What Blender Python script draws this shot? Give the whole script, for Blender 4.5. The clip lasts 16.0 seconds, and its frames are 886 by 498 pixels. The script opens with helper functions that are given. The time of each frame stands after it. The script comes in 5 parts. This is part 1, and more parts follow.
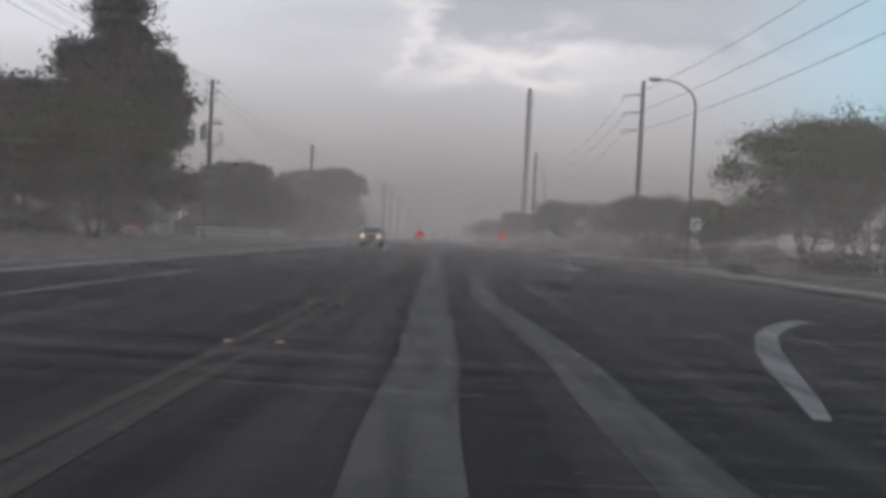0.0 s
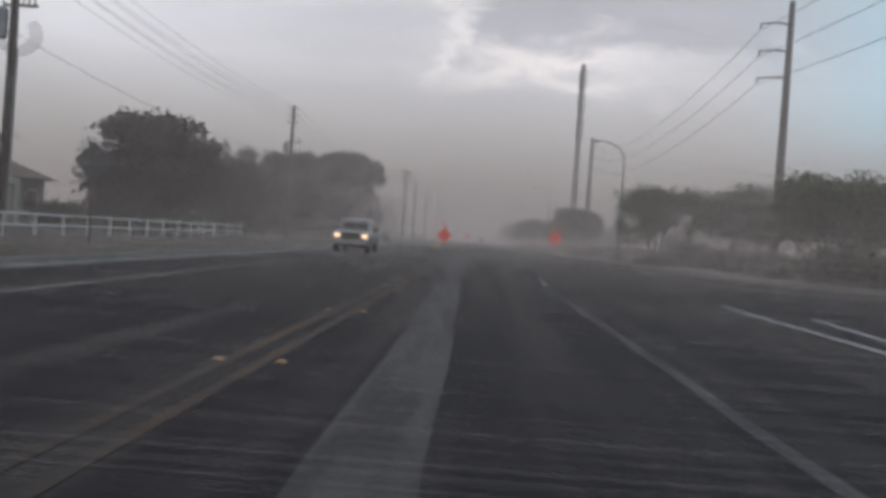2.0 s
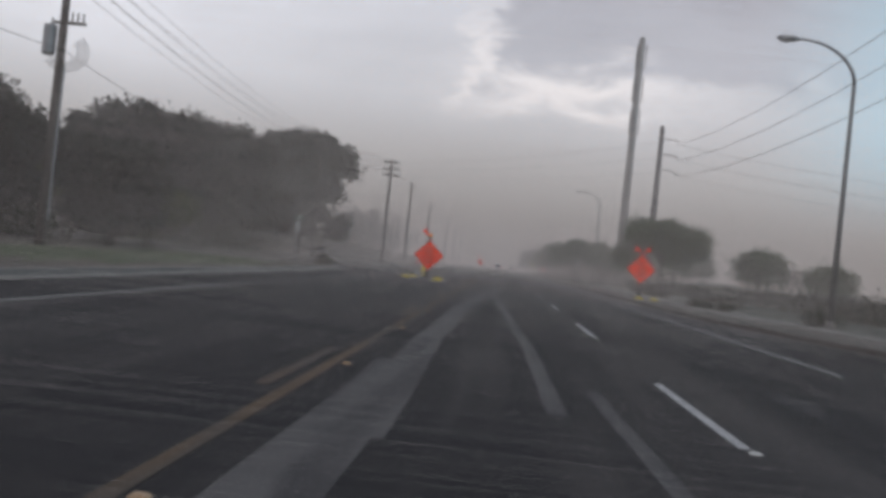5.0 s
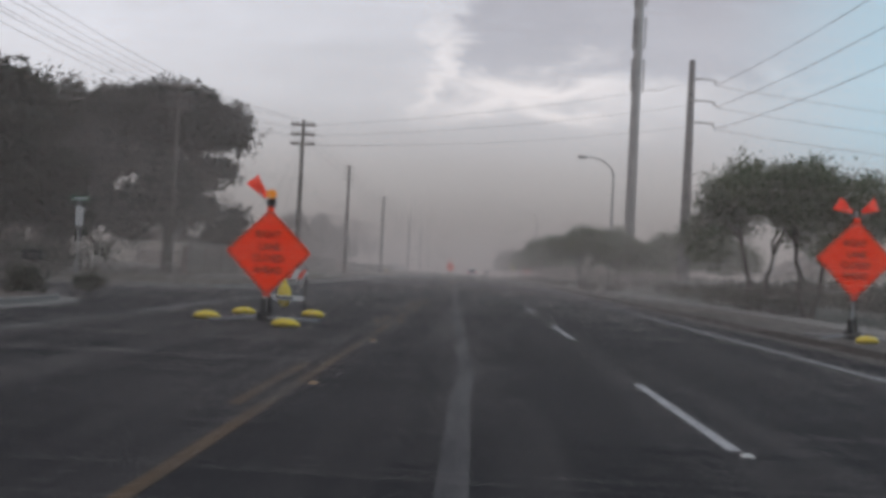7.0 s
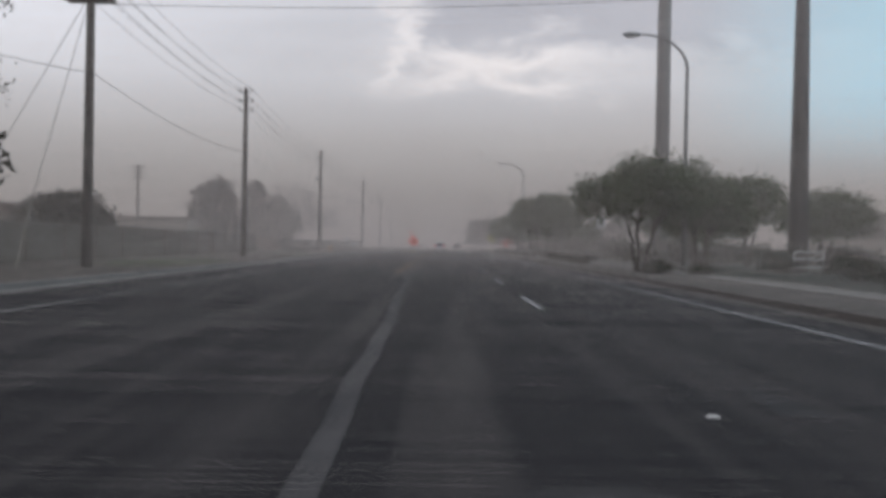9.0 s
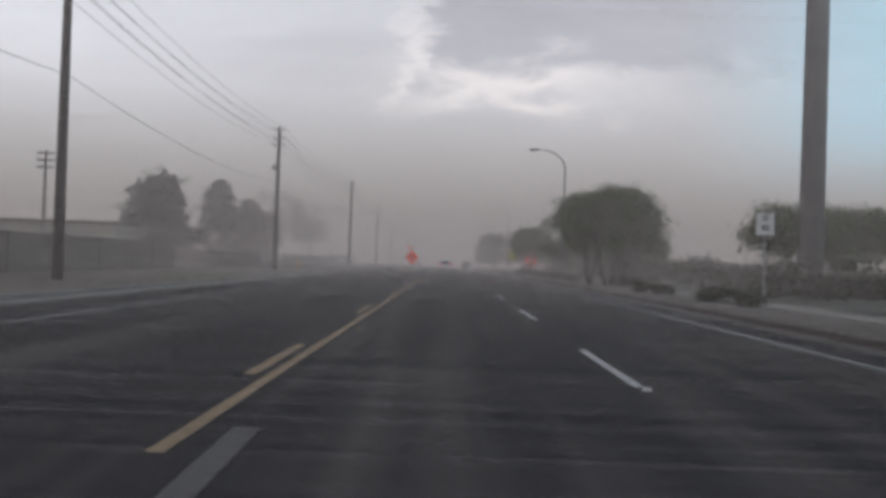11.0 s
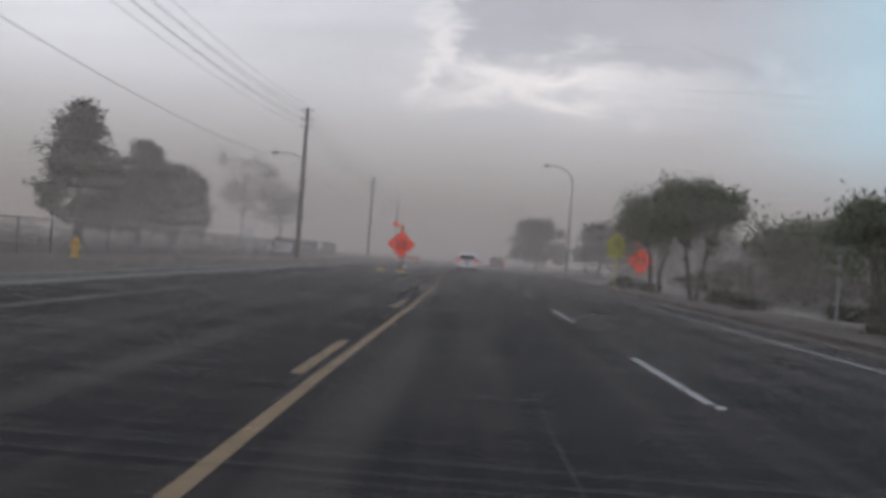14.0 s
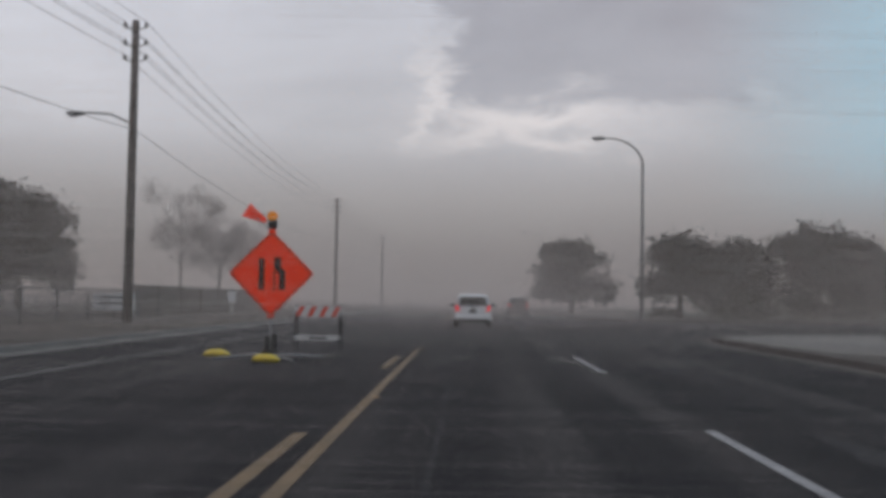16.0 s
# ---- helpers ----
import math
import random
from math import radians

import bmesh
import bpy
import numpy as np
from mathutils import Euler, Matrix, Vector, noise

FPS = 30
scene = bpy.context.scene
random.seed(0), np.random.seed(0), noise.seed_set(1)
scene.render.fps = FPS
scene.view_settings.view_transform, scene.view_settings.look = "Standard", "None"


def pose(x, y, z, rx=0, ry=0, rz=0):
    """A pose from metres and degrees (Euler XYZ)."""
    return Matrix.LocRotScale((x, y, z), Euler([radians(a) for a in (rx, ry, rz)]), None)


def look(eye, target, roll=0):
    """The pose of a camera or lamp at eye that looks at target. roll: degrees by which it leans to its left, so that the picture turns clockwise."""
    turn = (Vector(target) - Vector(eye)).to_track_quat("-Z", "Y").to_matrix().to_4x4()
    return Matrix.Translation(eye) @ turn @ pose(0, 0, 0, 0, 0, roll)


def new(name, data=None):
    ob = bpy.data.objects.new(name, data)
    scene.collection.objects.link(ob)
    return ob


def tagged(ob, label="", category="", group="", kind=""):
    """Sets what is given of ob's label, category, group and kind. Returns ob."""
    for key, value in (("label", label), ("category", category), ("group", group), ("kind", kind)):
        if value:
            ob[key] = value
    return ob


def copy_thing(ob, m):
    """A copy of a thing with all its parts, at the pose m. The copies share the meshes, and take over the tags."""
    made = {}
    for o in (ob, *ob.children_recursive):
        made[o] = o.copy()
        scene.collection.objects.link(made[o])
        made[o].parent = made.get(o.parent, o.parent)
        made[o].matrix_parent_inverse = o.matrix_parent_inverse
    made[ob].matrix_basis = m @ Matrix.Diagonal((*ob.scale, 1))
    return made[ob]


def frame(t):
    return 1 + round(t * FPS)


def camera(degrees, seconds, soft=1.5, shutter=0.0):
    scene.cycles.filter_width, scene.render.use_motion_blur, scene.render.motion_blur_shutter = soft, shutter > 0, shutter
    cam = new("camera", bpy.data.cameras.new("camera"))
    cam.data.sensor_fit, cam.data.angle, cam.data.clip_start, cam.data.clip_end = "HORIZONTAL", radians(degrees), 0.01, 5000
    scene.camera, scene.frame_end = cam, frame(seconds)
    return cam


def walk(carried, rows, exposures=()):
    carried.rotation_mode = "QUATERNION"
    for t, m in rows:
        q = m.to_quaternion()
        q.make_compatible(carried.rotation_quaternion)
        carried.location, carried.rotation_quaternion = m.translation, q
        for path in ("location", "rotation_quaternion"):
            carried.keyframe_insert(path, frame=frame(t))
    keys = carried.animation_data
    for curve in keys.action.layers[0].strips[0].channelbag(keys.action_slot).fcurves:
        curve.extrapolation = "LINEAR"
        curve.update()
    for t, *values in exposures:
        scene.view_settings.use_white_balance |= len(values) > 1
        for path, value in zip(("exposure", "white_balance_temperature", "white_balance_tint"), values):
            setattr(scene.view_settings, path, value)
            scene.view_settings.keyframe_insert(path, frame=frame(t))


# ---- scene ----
cam = camera(47.5, 16.0, soft=4.0)
PATH = [
    (0.0, pose(0.222, -0.00, 1.203, 89.315, -3.094, 0.257)),
    (0.5, pose(0.254, 8.83, 1.189, 89.473, -4.443, 1.729)),
    (1.0, pose(0.241, 19.02, 1.220, 88.702, -6.382, 2.157)),
    (1.5, pose(0.223, 28.64, 1.202, 88.409, -7.245, 2.533)),
    (2.0, pose(0.202, 38.39, 1.196, 89.300, -4.092, 2.244)),
    (2.5, pose(0.152, 46.58, 1.189, 89.371, -1.754, 1.478)),
    (3.0, pose(0.140, 55.45, 1.197, 89.237, -5.766, 2.671)),
    (3.2, pose(0.129, 59.07, 1.195, 89.393, -4.967, 2.692)),
    (5.5, pose(-0.006, 100.41, 1.198, 90.695, -6.239, 3.239)),
    (6.0, pose(0.013, 109.34, 1.195, 90.559, -5.063, 2.777)),
    (6.5, pose(-0.028, 118.68, 1.185, 91.846, -1.813, 1.475)),
    (7.0, pose(0.062, 128.56, 1.211, 91.141, -2.909, 1.678)),
    (7.5, pose(0.119, 137.85, 1.196, 91.441, -2.179, 0.965)),
    (8.0, pose(0.045, 147.07, 1.202, 91.465, -1.808, 0.817)),
    (8.5, pose(0.044, 156.20, 1.210, 89.720, -1.999, -0.110)),
    (9.0, pose(0.076, 165.10, 1.211, 89.725, -1.080, -0.122)),
    (11.3, pose(0.026, 205.00, 1.193, 90.788, -2.429, 0.381)),
    (11.5, pose(-0.030, 209.20, 1.201, 90.532, -2.932, 0.424)),
    (12.0, pose(-0.069, 219.31, 1.194, 90.951, -3.687, 0.858)),
    (12.5, pose(-0.117, 230.22, 1.176, 90.796, -4.282, 1.117)),
    (13.0, pose(-0.124, 240.65, 1.210, 90.497, -4.536, 1.500)),
    (13.5, pose(-0.285, 250.77, 1.193, 90.533, -3.888, 1.248)),
    (14.0, pose(-0.340, 260.81, 1.195, 90.364, -4.258, 1.246)),
    (14.5, pose(-0.284, 271.59, 1.195, 90.173, -5.780, 2.099)),
    (15.0, pose(-0.175, 281.62, 1.197, 91.905, -4.979, 2.396)),
    (15.5, pose(-0.220, 290.57, 1.208, 92.595, -3.531, 1.766)),
    (16.0, pose(-0.271, 301.37, 1.208, 92.894, -0.829, 1.511)),
]
walk(cam, PATH, [(0.0, 0.0), (15.0, 0.0), (16.0, -0.25)])
# ---- sky and light ----
world = bpy.data.worlds.new("dust_storm_sky")
scene.world = world
world.use_nodes = True
wn, wl = world.node_tree.nodes, world.node_tree.links
wn.clear()


def wnode(kind, **values):
    n = wn.new(kind)
    for k, v in values.items():
        n.inputs[k].default_value = v
    return n


def wmath(op, a, b=0.0, c=0.0, clamp=False):
    n = wn.new("ShaderNodeMath")
    n.operation, n.use_clamp = op, clamp
    for i, v in enumerate((a, b, c)):
        if isinstance(v, (int, float)):
            n.inputs[i].default_value = v
        else:
            wl.new(v, n.inputs[i])
    return n.outputs[0]


def wrange(value, lo, hi, a=0.0, b=1.0):
    n = wn.new("ShaderNodeMapRange")
    n.interpolation_type = "SMOOTHSTEP"
    wl.new(value, n.inputs[0])
    for i, v in enumerate((lo, hi, a, b)):
        n.inputs[i + 1].default_value = v
    return n.outputs[0]


def wmix(fac, a, b, blend="MIX"):
    n = wn.new("ShaderNodeMix")
    n.data_type, n.blend_type = "RGBA", blend
    for sock, v in ((n.inputs[0], fac), (n.inputs[6], a), (n.inputs[7], b)):
        if isinstance(v, tuple):
            sock.default_value = (*v, 1)
        elif isinstance(v, (int, float)):
            sock.default_value = v
        else:
            wl.new(v, sock)
    return n.outputs[2]


tc = wn.new("ShaderNodeTexCoord")
sep = wn.new("ShaderNodeSeparateXYZ")
wl.new(tc.outputs["Generated"], sep.inputs[0])
dx, dy, dz = sep.outputs
# dust at the horizon, grey cloud over it, a brighter sky overhead
ramp = wn.new("ShaderNodeValToRGB")
wl.new(dz, ramp.inputs[0])
SKY = [(0.0, (.265, .234, .228)), (.04, (.298, .270, .266)), (.10, (.50, .475, .48)), (.16, (.685, .68, .72)),
       (.30, (.72, .73, .80)), (.6, (.52, .52, .56)), (1.0, (.50, .50, .54))]
for i, (p, c) in enumerate(SKY):
    e = ramp.color_ramp.elements[i] if i < 2 else ramp.color_ramp.elements.new(p)
    e.position, e.color = p, (*c, 1)
stretch = wn.new("ShaderNodeMapping")
stretch.inputs["Scale"].default_value = (1.0, 1.0, 2.6)
wl.new(tc.outputs["Generated"], stretch.inputs[0])
billow = wnode("ShaderNodeTexNoise", Scale=4.2, Detail=7.0, Roughness=0.55, Distortion=0.35)
wl.new(stretch.outputs[0], billow.inputs["Vector"])
fine = wnode("ShaderNodeTexNoise", Scale=13.0, Detail=6.0, Roughness=0.6, Distortion=0.4)
wl.new(stretch.outputs[0], fine.inputs["Vector"])
high = wrange(dz, .07, .2)
shade = wmath("MULTIPLY_ADD", wmath("SUBTRACT", billow.outputs[0], .5), .45, 1.0)
shade = wmath("MULTIPLY", shade, wrange(dx, -.42, .02, 1.16, .93))
sky = wmix(high, ramp.outputs[0], wmix(1.0, ramp.outputs[0], shade, "MULTIPLY"))
# heavier cloud to the right of a ragged edge, with bright breaks along its rim
n_big, n_fine = wmath("SUBTRACT", billow.outputs[0], .5), wmath("SUBTRACT", fine.outputs[0], .5)
edge_x = wmath("ADD", wmath("ADD", dx, .035), wmath("MULTIPLY", n_fine, .16))
edge_z = wmath("SUBTRACT", wmath("ADD", dz, wmath("MULTIPLY", n_fine, .10)), .185)
heavy = wmath("MULTIPLY", wrange(edge_x, -.012, .022), wrange(edge_z, -.012, .022))
sky = wmix(wmath("MULTIPLY", heavy, .8), sky, wmix(wrange(n_big, -.2, .2), (.39, .385, .435), (.50, .50, .555)))
rim_z = wmath("DIVIDE", wmath("ADD", edge_z, .014), .020)
rim_z = wmath("POWER", 2.718, wmath("MULTIPLY", wmath("MULTIPLY", rim_z, rim_z), -1.0))
rim_x = wmath("DIVIDE", wmath("SUBTRACT", dx, .055), .10)
rim_x = wmath("POWER", 2.718, wmath("MULTIPLY", wmath("MULTIPLY", rim_x, rim_x), -1.0))
side = wmath("DIVIDE", wmath("ADD", edge_x, .008), .016)
side = wmath("POWER", 2.718, wmath("MULTIPLY", wmath("MULTIPLY", side, side), -1.0))
side = wmath("MULTIPLY", side, wmath("MULTIPLY", wrange(dz, .13, .17), wrange(dz, .27, .2)))
brk = wmath("MULTIPLY", wmath("MULTIPLY", rim_x, rim_z), wrange(billow.outputs[0], .36, .56))
brk = wmath("MAXIMUM", brk, wmath("MULTIPLY", side, .7), clamp=True)
sky = wmix(wmath("MULTIPLY", brk, .75), sky, (1.12, 1.05, 1.04))
# clearer blue on the right
blue = wmath("MULTIPLY", wrange(dx, .20, .42), wrange(dz, .05, .15))
sky = wmix(wmath("MULTIPLY", blue, .9), sky, (.48, .72, .86))
nishita = wn.new("ShaderNodeTexSky")
nishita.sky_type, nishita.sun_disc = "NISHITA", False
nishita.sun_elevation, nishita.sun_rotation = radians(38), radians(150)
bg_cloud, bg_air = wn.new("ShaderNodeBackground"), wn.new("ShaderNodeBackground")
wl.new(sky, bg_cloud.inputs[0])
wl.new(nishita.outputs[0], bg_air.inputs[0])
bg_cloud.inputs[1].default_value, bg_air.inputs[1].default_value = 1.0, .006
both = wn.new("ShaderNodeAddShader")
wl.new(bg_cloud.outputs[0], both.inputs[0])
wl.new(bg_air.outputs[0], both.inputs[1])
wout = wn.new("ShaderNodeOutputWorld")
wl.new(both.outputs[0], wout.inputs[0])

sun = new("sun", bpy.data.lights.new("sun", "SUN"))
sun.data.energy, sun.data.angle, sun.data.color = .5, radians(25), (1, .95, .9)
sun.matrix_world = look((0, 0, 60), (-25, 43, 0))
scene.view_settings.exposure = 0.0


# ---- materials ----
def material(name, color, rough=.8, metal=0.0, vary=.25, scale=3.0, fine_scale=40.0, bump=.2, emit=0.0, spec=.3, island=0.0,
             transmission=0.0, stain=None, coords="Object"):
    m = bpy.data.materials.new(name)
    m.use_nodes = True
    nt = m.node_tree
    n, l = nt.nodes, nt.links
    b = n["Principled BSDF"]
    b.inputs["Roughness"].default_value, b.inputs["Metallic"].default_value = rough, metal
    b.inputs["Specular IOR Level"].default_value = spec
    b.inputs["Transmission Weight"].default_value = transmission
    t = n.new("ShaderNodeTexCoord")
    big, small = n.new("ShaderNodeTexNoise"), n.new("ShaderNodeTexNoise")
    for q, s in ((big, scale), (small, fine_scale)):
        q.inputs["Scale"].default_value, q.inputs["Detail"].default_value = s, 5
        l.new(t.outputs[coords], q.inputs["Vector"])
    mix = n.new("ShaderNodeMath")
    mix.operation = "MULTIPLY_ADD"
    l.new(small.outputs[0], mix.inputs[0])
    mix.inputs[1].default_value = .6
    l.new(big.outputs[0], mix.inputs[2])
    value = mix.outputs[0]
    if island:
        g = n.new("ShaderNodeNewGeometry")
        add = n.new("ShaderNodeMath")
        add.operation = "MULTIPLY_ADD"
        l.new(g.outputs["Random Per Island"], add.inputs[0])
        add.inputs[1].default_value = island
        l.new(value, add.inputs[2])
        value = add.outputs[0]
    mr = n.new("ShaderNodeMapRange")
    l.new(value, mr.inputs[0])
    mr.inputs[1].default_value, mr.inputs[2].default_value = .45, 1.15 + island
    mr.inputs[3].default_value, mr.inputs[4].default_value = 1 - vary, 1 + vary
    cm = n.new("ShaderNodeMix")
    cm.data_type, cm.blend_type = "RGBA", "MULTIPLY"
    cm.inputs[0].default_value = 1
    cm.inputs[6].default_value = (*color, 1)
    l.new(mr.outputs[0], cm.inputs[7])
    out = cm.outputs[2]
    if stain:
        sm = n.new("ShaderNodeMix")
        sm.data_type = "RGBA"
        mp, sn, sr = n.new("ShaderNodeMapping"), n.new("ShaderNodeTexNoise"), n.new("ShaderNodeMapRange")
        mp.inputs["Scale"].default_value = stain[1]
        l.new(t.outputs[coords], mp.inputs[0])
        l.new(mp.outputs[0], sn.inputs["Vector"])
        sn.inputs["Scale"].default_value, sn.inputs["Detail"].default_value = 1, 6
        sr.inputs[1].default_value, sr.inputs[2].default_value = stain[2]
        sr.inputs[4].default_value = stain[3]
        l.new(sn.outputs[0], sr.inputs[0])
        l.new(sr.outputs[0], sm.inputs[0])
        l.new(out, sm.inputs[6])
        sm.inputs[7].default_value = (*stain[0], 1)
        out = sm.outputs[2]
    l.new(out, b.inputs["Base Color"])
    if bump:
        bp = n.new("ShaderNodeBump")
        bp.inputs["Strength"].default_value, bp.inputs["Distance"].default_value = bump, .02
        l.new(small.outputs[0], bp.inputs["Height"])
        l.new(bp.outputs[0], b.inputs["Normal"])
    if island:
        thin, both_sides = n.new("ShaderNodeBsdfTranslucent"), n.new("ShaderNodeMixShader")
        l.new(out, thin.inputs[0])
        both_sides.inputs[0].default_value = .45
        l.new(b.outputs[0], both_sides.inputs[1])
        l.new(thin.outputs[0], both_sides.inputs[2])
        l.new(both_sides.outputs[0], n["Material Output"].inputs[0])
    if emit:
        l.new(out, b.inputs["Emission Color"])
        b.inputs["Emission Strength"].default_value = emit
    return m


ASPHALT = material("dusty_asphalt", (.0160, .0146, .0168), .95, spec=.2, vary=.22, scale=.35, fine_scale=60, bump=.35,
                   stain=((.052, .046, .046), (1.3, .045, 1), (.47, .66), .8))
PATCH = material("pale_patch", (.064, .059, .061), .9, vary=.3, scale=1.2, fine_scale=30, bump=.3,
                 stain=((.033, .030, .033), (3.0, .3, 1), (.44, .60), .92))
TAR = material("tar_seal", (.026, .024, .026), .95, vary=.2, scale=2, bump=.2)
GROUND = material("brown_dirt", (.074, .059, .049), .95, vary=.35, scale=.25, fine_scale=6, bump=.6)
SCRUBLAND = material("dark_weedy_ground", (.033, .034, .025), .95, vary=.45, scale=.3, fine_scale=7, bump=.7)
GRAVEL = material("pale_gravel", (.082, .070, .062), .95, vary=.3, scale=.5, fine_scale=18, bump=.6)
LAWN = material("dry_lawn", (.052, .060, .028), .95, vary=.4, scale=.6, fine_scale=25, bump=.7)
CONCRETE = material("kerb_concrete", (.155, .142, .136), .9, vary=.25, scale=.8, fine_scale=25, bump=.3)
DUSTY_KERB = material("dust_dulled_kerb", (.075, .066, .061), .95, vary=.3, scale=.8, fine_scale=25, bump=.3)
SLAB = material("pavement_concrete", (.165, .150, .141), .9, vary=.2, scale=.9, fine_scale=30, bump=.25)
WHITE_PAINT = material("worn_white_paint", (.30, .29, .30), .8, vary=.3, scale=2.0, fine_scale=25, bump=.2,
                       stain=((.09, .085, .09), (3, 1.2, 1), (.55, .75), .7))
DUSTY_WHITE = material("dust_covered_white_paint", (.17, .16, .16), .9, vary=.35, scale=.6, fine_scale=20, bump=.2,
                       stain=((.06, .055, .058), (3, .12, 1), (.45, .65), .85))
YELLOW_PAINT = material("worn_yellow_paint", (.19, .132, .08), .8, vary=.3, scale=2, fine_scale=25, bump=.2,
                        stain=((.10, .08, .065), (3, .9, 1), (.52, .75), .75))
FADED_YELLOW = material("faded_yellow_paint", (.070, .042, .022), .85, vary=.35, scale=1.5, fine_scale=25, bump=.2,
                        stain=((.040, .032, .028), (4, .35, 1), (.40, .60), .85))
FAINT_YELLOW = material("nearly_vanished_yellow_paint", (.052, .034, .022), .85, vary=.35, scale=1.5, fine_scale=25, bump=.2,
                        stain=((.026, .023, .024), (4, .3, 1), (.38, .58), .9))
BARK = material("dark_bark", (.055, .045, .038), .95, vary=.4, scale=6, fine_scale=30, bump=.8)
MESQUITE = material("mesquite_leaf", (.070, .092, .043), .7, vary=.45, scale=.6, fine_scale=8, bump=0, island=.6)
PINE = material("pine_needle", (.022, .024, .018), .8, spec=.1, vary=.45, scale=.5, fine_scale=8, bump=0, island=.6)
BROADLEAF = material("broad_leaf", (.027, .028, .020), .7, spec=.1, vary=.45, scale=.5, fine_scale=8, bump=0, island=.6)
YELLOW_LEAF = material("yellow_green_leaf", (.050, .060, .010), .7, vary=.45, scale=.5, fine_scale=8, bump=0, island=.6)
SHRUB = material("shrub_leaf", (.030, .034, .021), .8, spec=.1, vary=.45, scale=1.0, fine_scale=12, bump=0, island=.6)
TWIG = material("grey_twig", (.11, .095, .085), .9, vary=.3, scale=3, bump=0)
WOOD_POLE = material("weathered_pole_wood", (.10, .082, .074), .9, vary=.35, scale=2, fine_scale=30, bump=.5)
STEEL_POLE = material("weathering_steel", (.15, .135, .135), .75, .2, vary=.25, scale=.6, fine_scale=20, bump=.2)
TOWER_STEEL = material("pale_galvanised_tower", (.30, .285, .28), .7, .1, vary=.2, scale=.8, fine_scale=20, bump=.1)
GALV = material("galvanised_steel", (.30, .30, .31), .5, .6, vary=.2, scale=2, fine_scale=30, bump=.1)
LIGHT_POLE = material("grey_lamp_pole", (.16, .155, .155), .6, .3, vary=.2, scale=2, fine_scale=30, bump=.1)
CABLE = material("black_cable", (.03, .03, .032), .7, vary=.1, bump=0)
CERAMIC = material("grey_insulator", (.12, .11, .11), .35, vary=.1, bump=0, spec=.5)
# unlit sign sheeting; a weak emission is added to brighten its orange
ORANGE = material("fluorescent_orange_added_glow", (.88, .052, .010), .6, vary=.06, scale=2, bump=.02, emit=.10, spec=.12)
# flag cloth gives off no light itself; slight emission added for brightness
FLAG = material("orange_flag_cloth_added_glow", (.92, .07, .035), .8, vary=.12, scale=6, bump=.2, emit=.12)
BLACK = material("black_lettering", (.015, .014, .014), .6, vary=.1, bump=0)
SIGN_YELLOW = material("yellow_green_sheeting", (.50, .46, .035), .5, vary=.06, scale=2, bump=.02, spec=.4)
SIGN_WHITE = material("white_sheeting", (.55, .55, .55), .5, vary=.08, scale=3, bump=.02)
SIGN_BACK = material("dull_aluminium", (.10, .10, .10), .6, .4, vary=.15, scale=3, bump=.05)
RED_STRIPE = material("red_orange_stripe", (.62, .075, .04), .55, vary=.1, bump=.02)
SANDBAG = material("yellow_sandbag_plastic", (.62, .46, .06), .6, vary=.2, scale=6, fine_scale=40, bump=.4)
RUBBER = material("black_rubber", (.02, .02, .021), .85, vary=.2, bump=.2)
AMBER = material("amber_lens", (.85, .28, .03), .25, vary=.05, bump=0, emit=.15, spec=.5)
CAR_WHITE = material("white_car_paint", (.62, .62, .64), .3, vary=.05, scale=2, bump=0, spec=.5)
CAR_SILVER = material("silver_car_paint", (.26, .255, .255), .35, .35, vary=.08, scale=2, bump=0, spec=.5)
CAR_DARK = material("dark_car_paint", (.05, .05, .055), .35, vary=.05, bump=0, spec=.5)
CAR_GLASS = material("tinted_glass", (.012, .013, .015), .12, vary=.05, bump=0, spec=.5)
CHROME = material("chrome", (.5, .5, .52), .2, 1.0, vary=.05, bump=0)
TAIL = material("tail_lamp_red", (.85, .05, .06), .3, vary=.05, bump=0, emit=.4, spec=.5)
TAIL_OFF = material("red_reflector", (.4, .02, .02), .3, vary=.05, bump=0, spec=.5)
HEAD = material("headlamp_glow", (1, .66, .40), .3, vary=.02, bump=0, emit=1.5)
REFLECTOR_Y = material("yellow_road_reflector", (.30, .19, .11), .5, vary=.15, bump=0)
REFLECTOR_W = material("white_road_reflector", (.42, .41, .40), .5, vary=.15, bump=0)
BLOCK = material("brown_block_wall", (.13, .102, .088), .95, vary=.25, scale=.6, fine_scale=20, bump=.4)
STUCCO = material("cream_stucco", (.30, .265, .23), .95, vary=.15, scale=.5, fine_scale=25, bump=.3)
ROOF = material("brown_roof_tile", (.10, .075, .065), .9, vary=.3, scale=2, fine_scale=20, bump=.5)
FENCE_WHITE = material("white_fence_paint", (.52, .51, .50), .7, vary=.15, scale=3, bump=.1)
RED_BOARD = material("red_board", (.40, .03, .04), .6, vary=.15, bump=.05)
HYDRANT = material("yellow_hydrant_paint", (.55, .30, .03), .5, vary=.15, bump=.1)
GREEN_BOX = material("dark_green_enamel", (.035, .045, .035), .6, vary=.15, bump=.1)
BANNER = material("white_banner", (.55, .55, .56), .7, vary=.1, bump=.1)
GREEN_SIGN = material("green_sheeting", (.03, .12, .07), .5, vary=.08, bump=0)
IRON = material("cast_iron", (.14, .13, .13), .8, .2, vary=.3, scale=5, fine_scale=30, bump=.4)

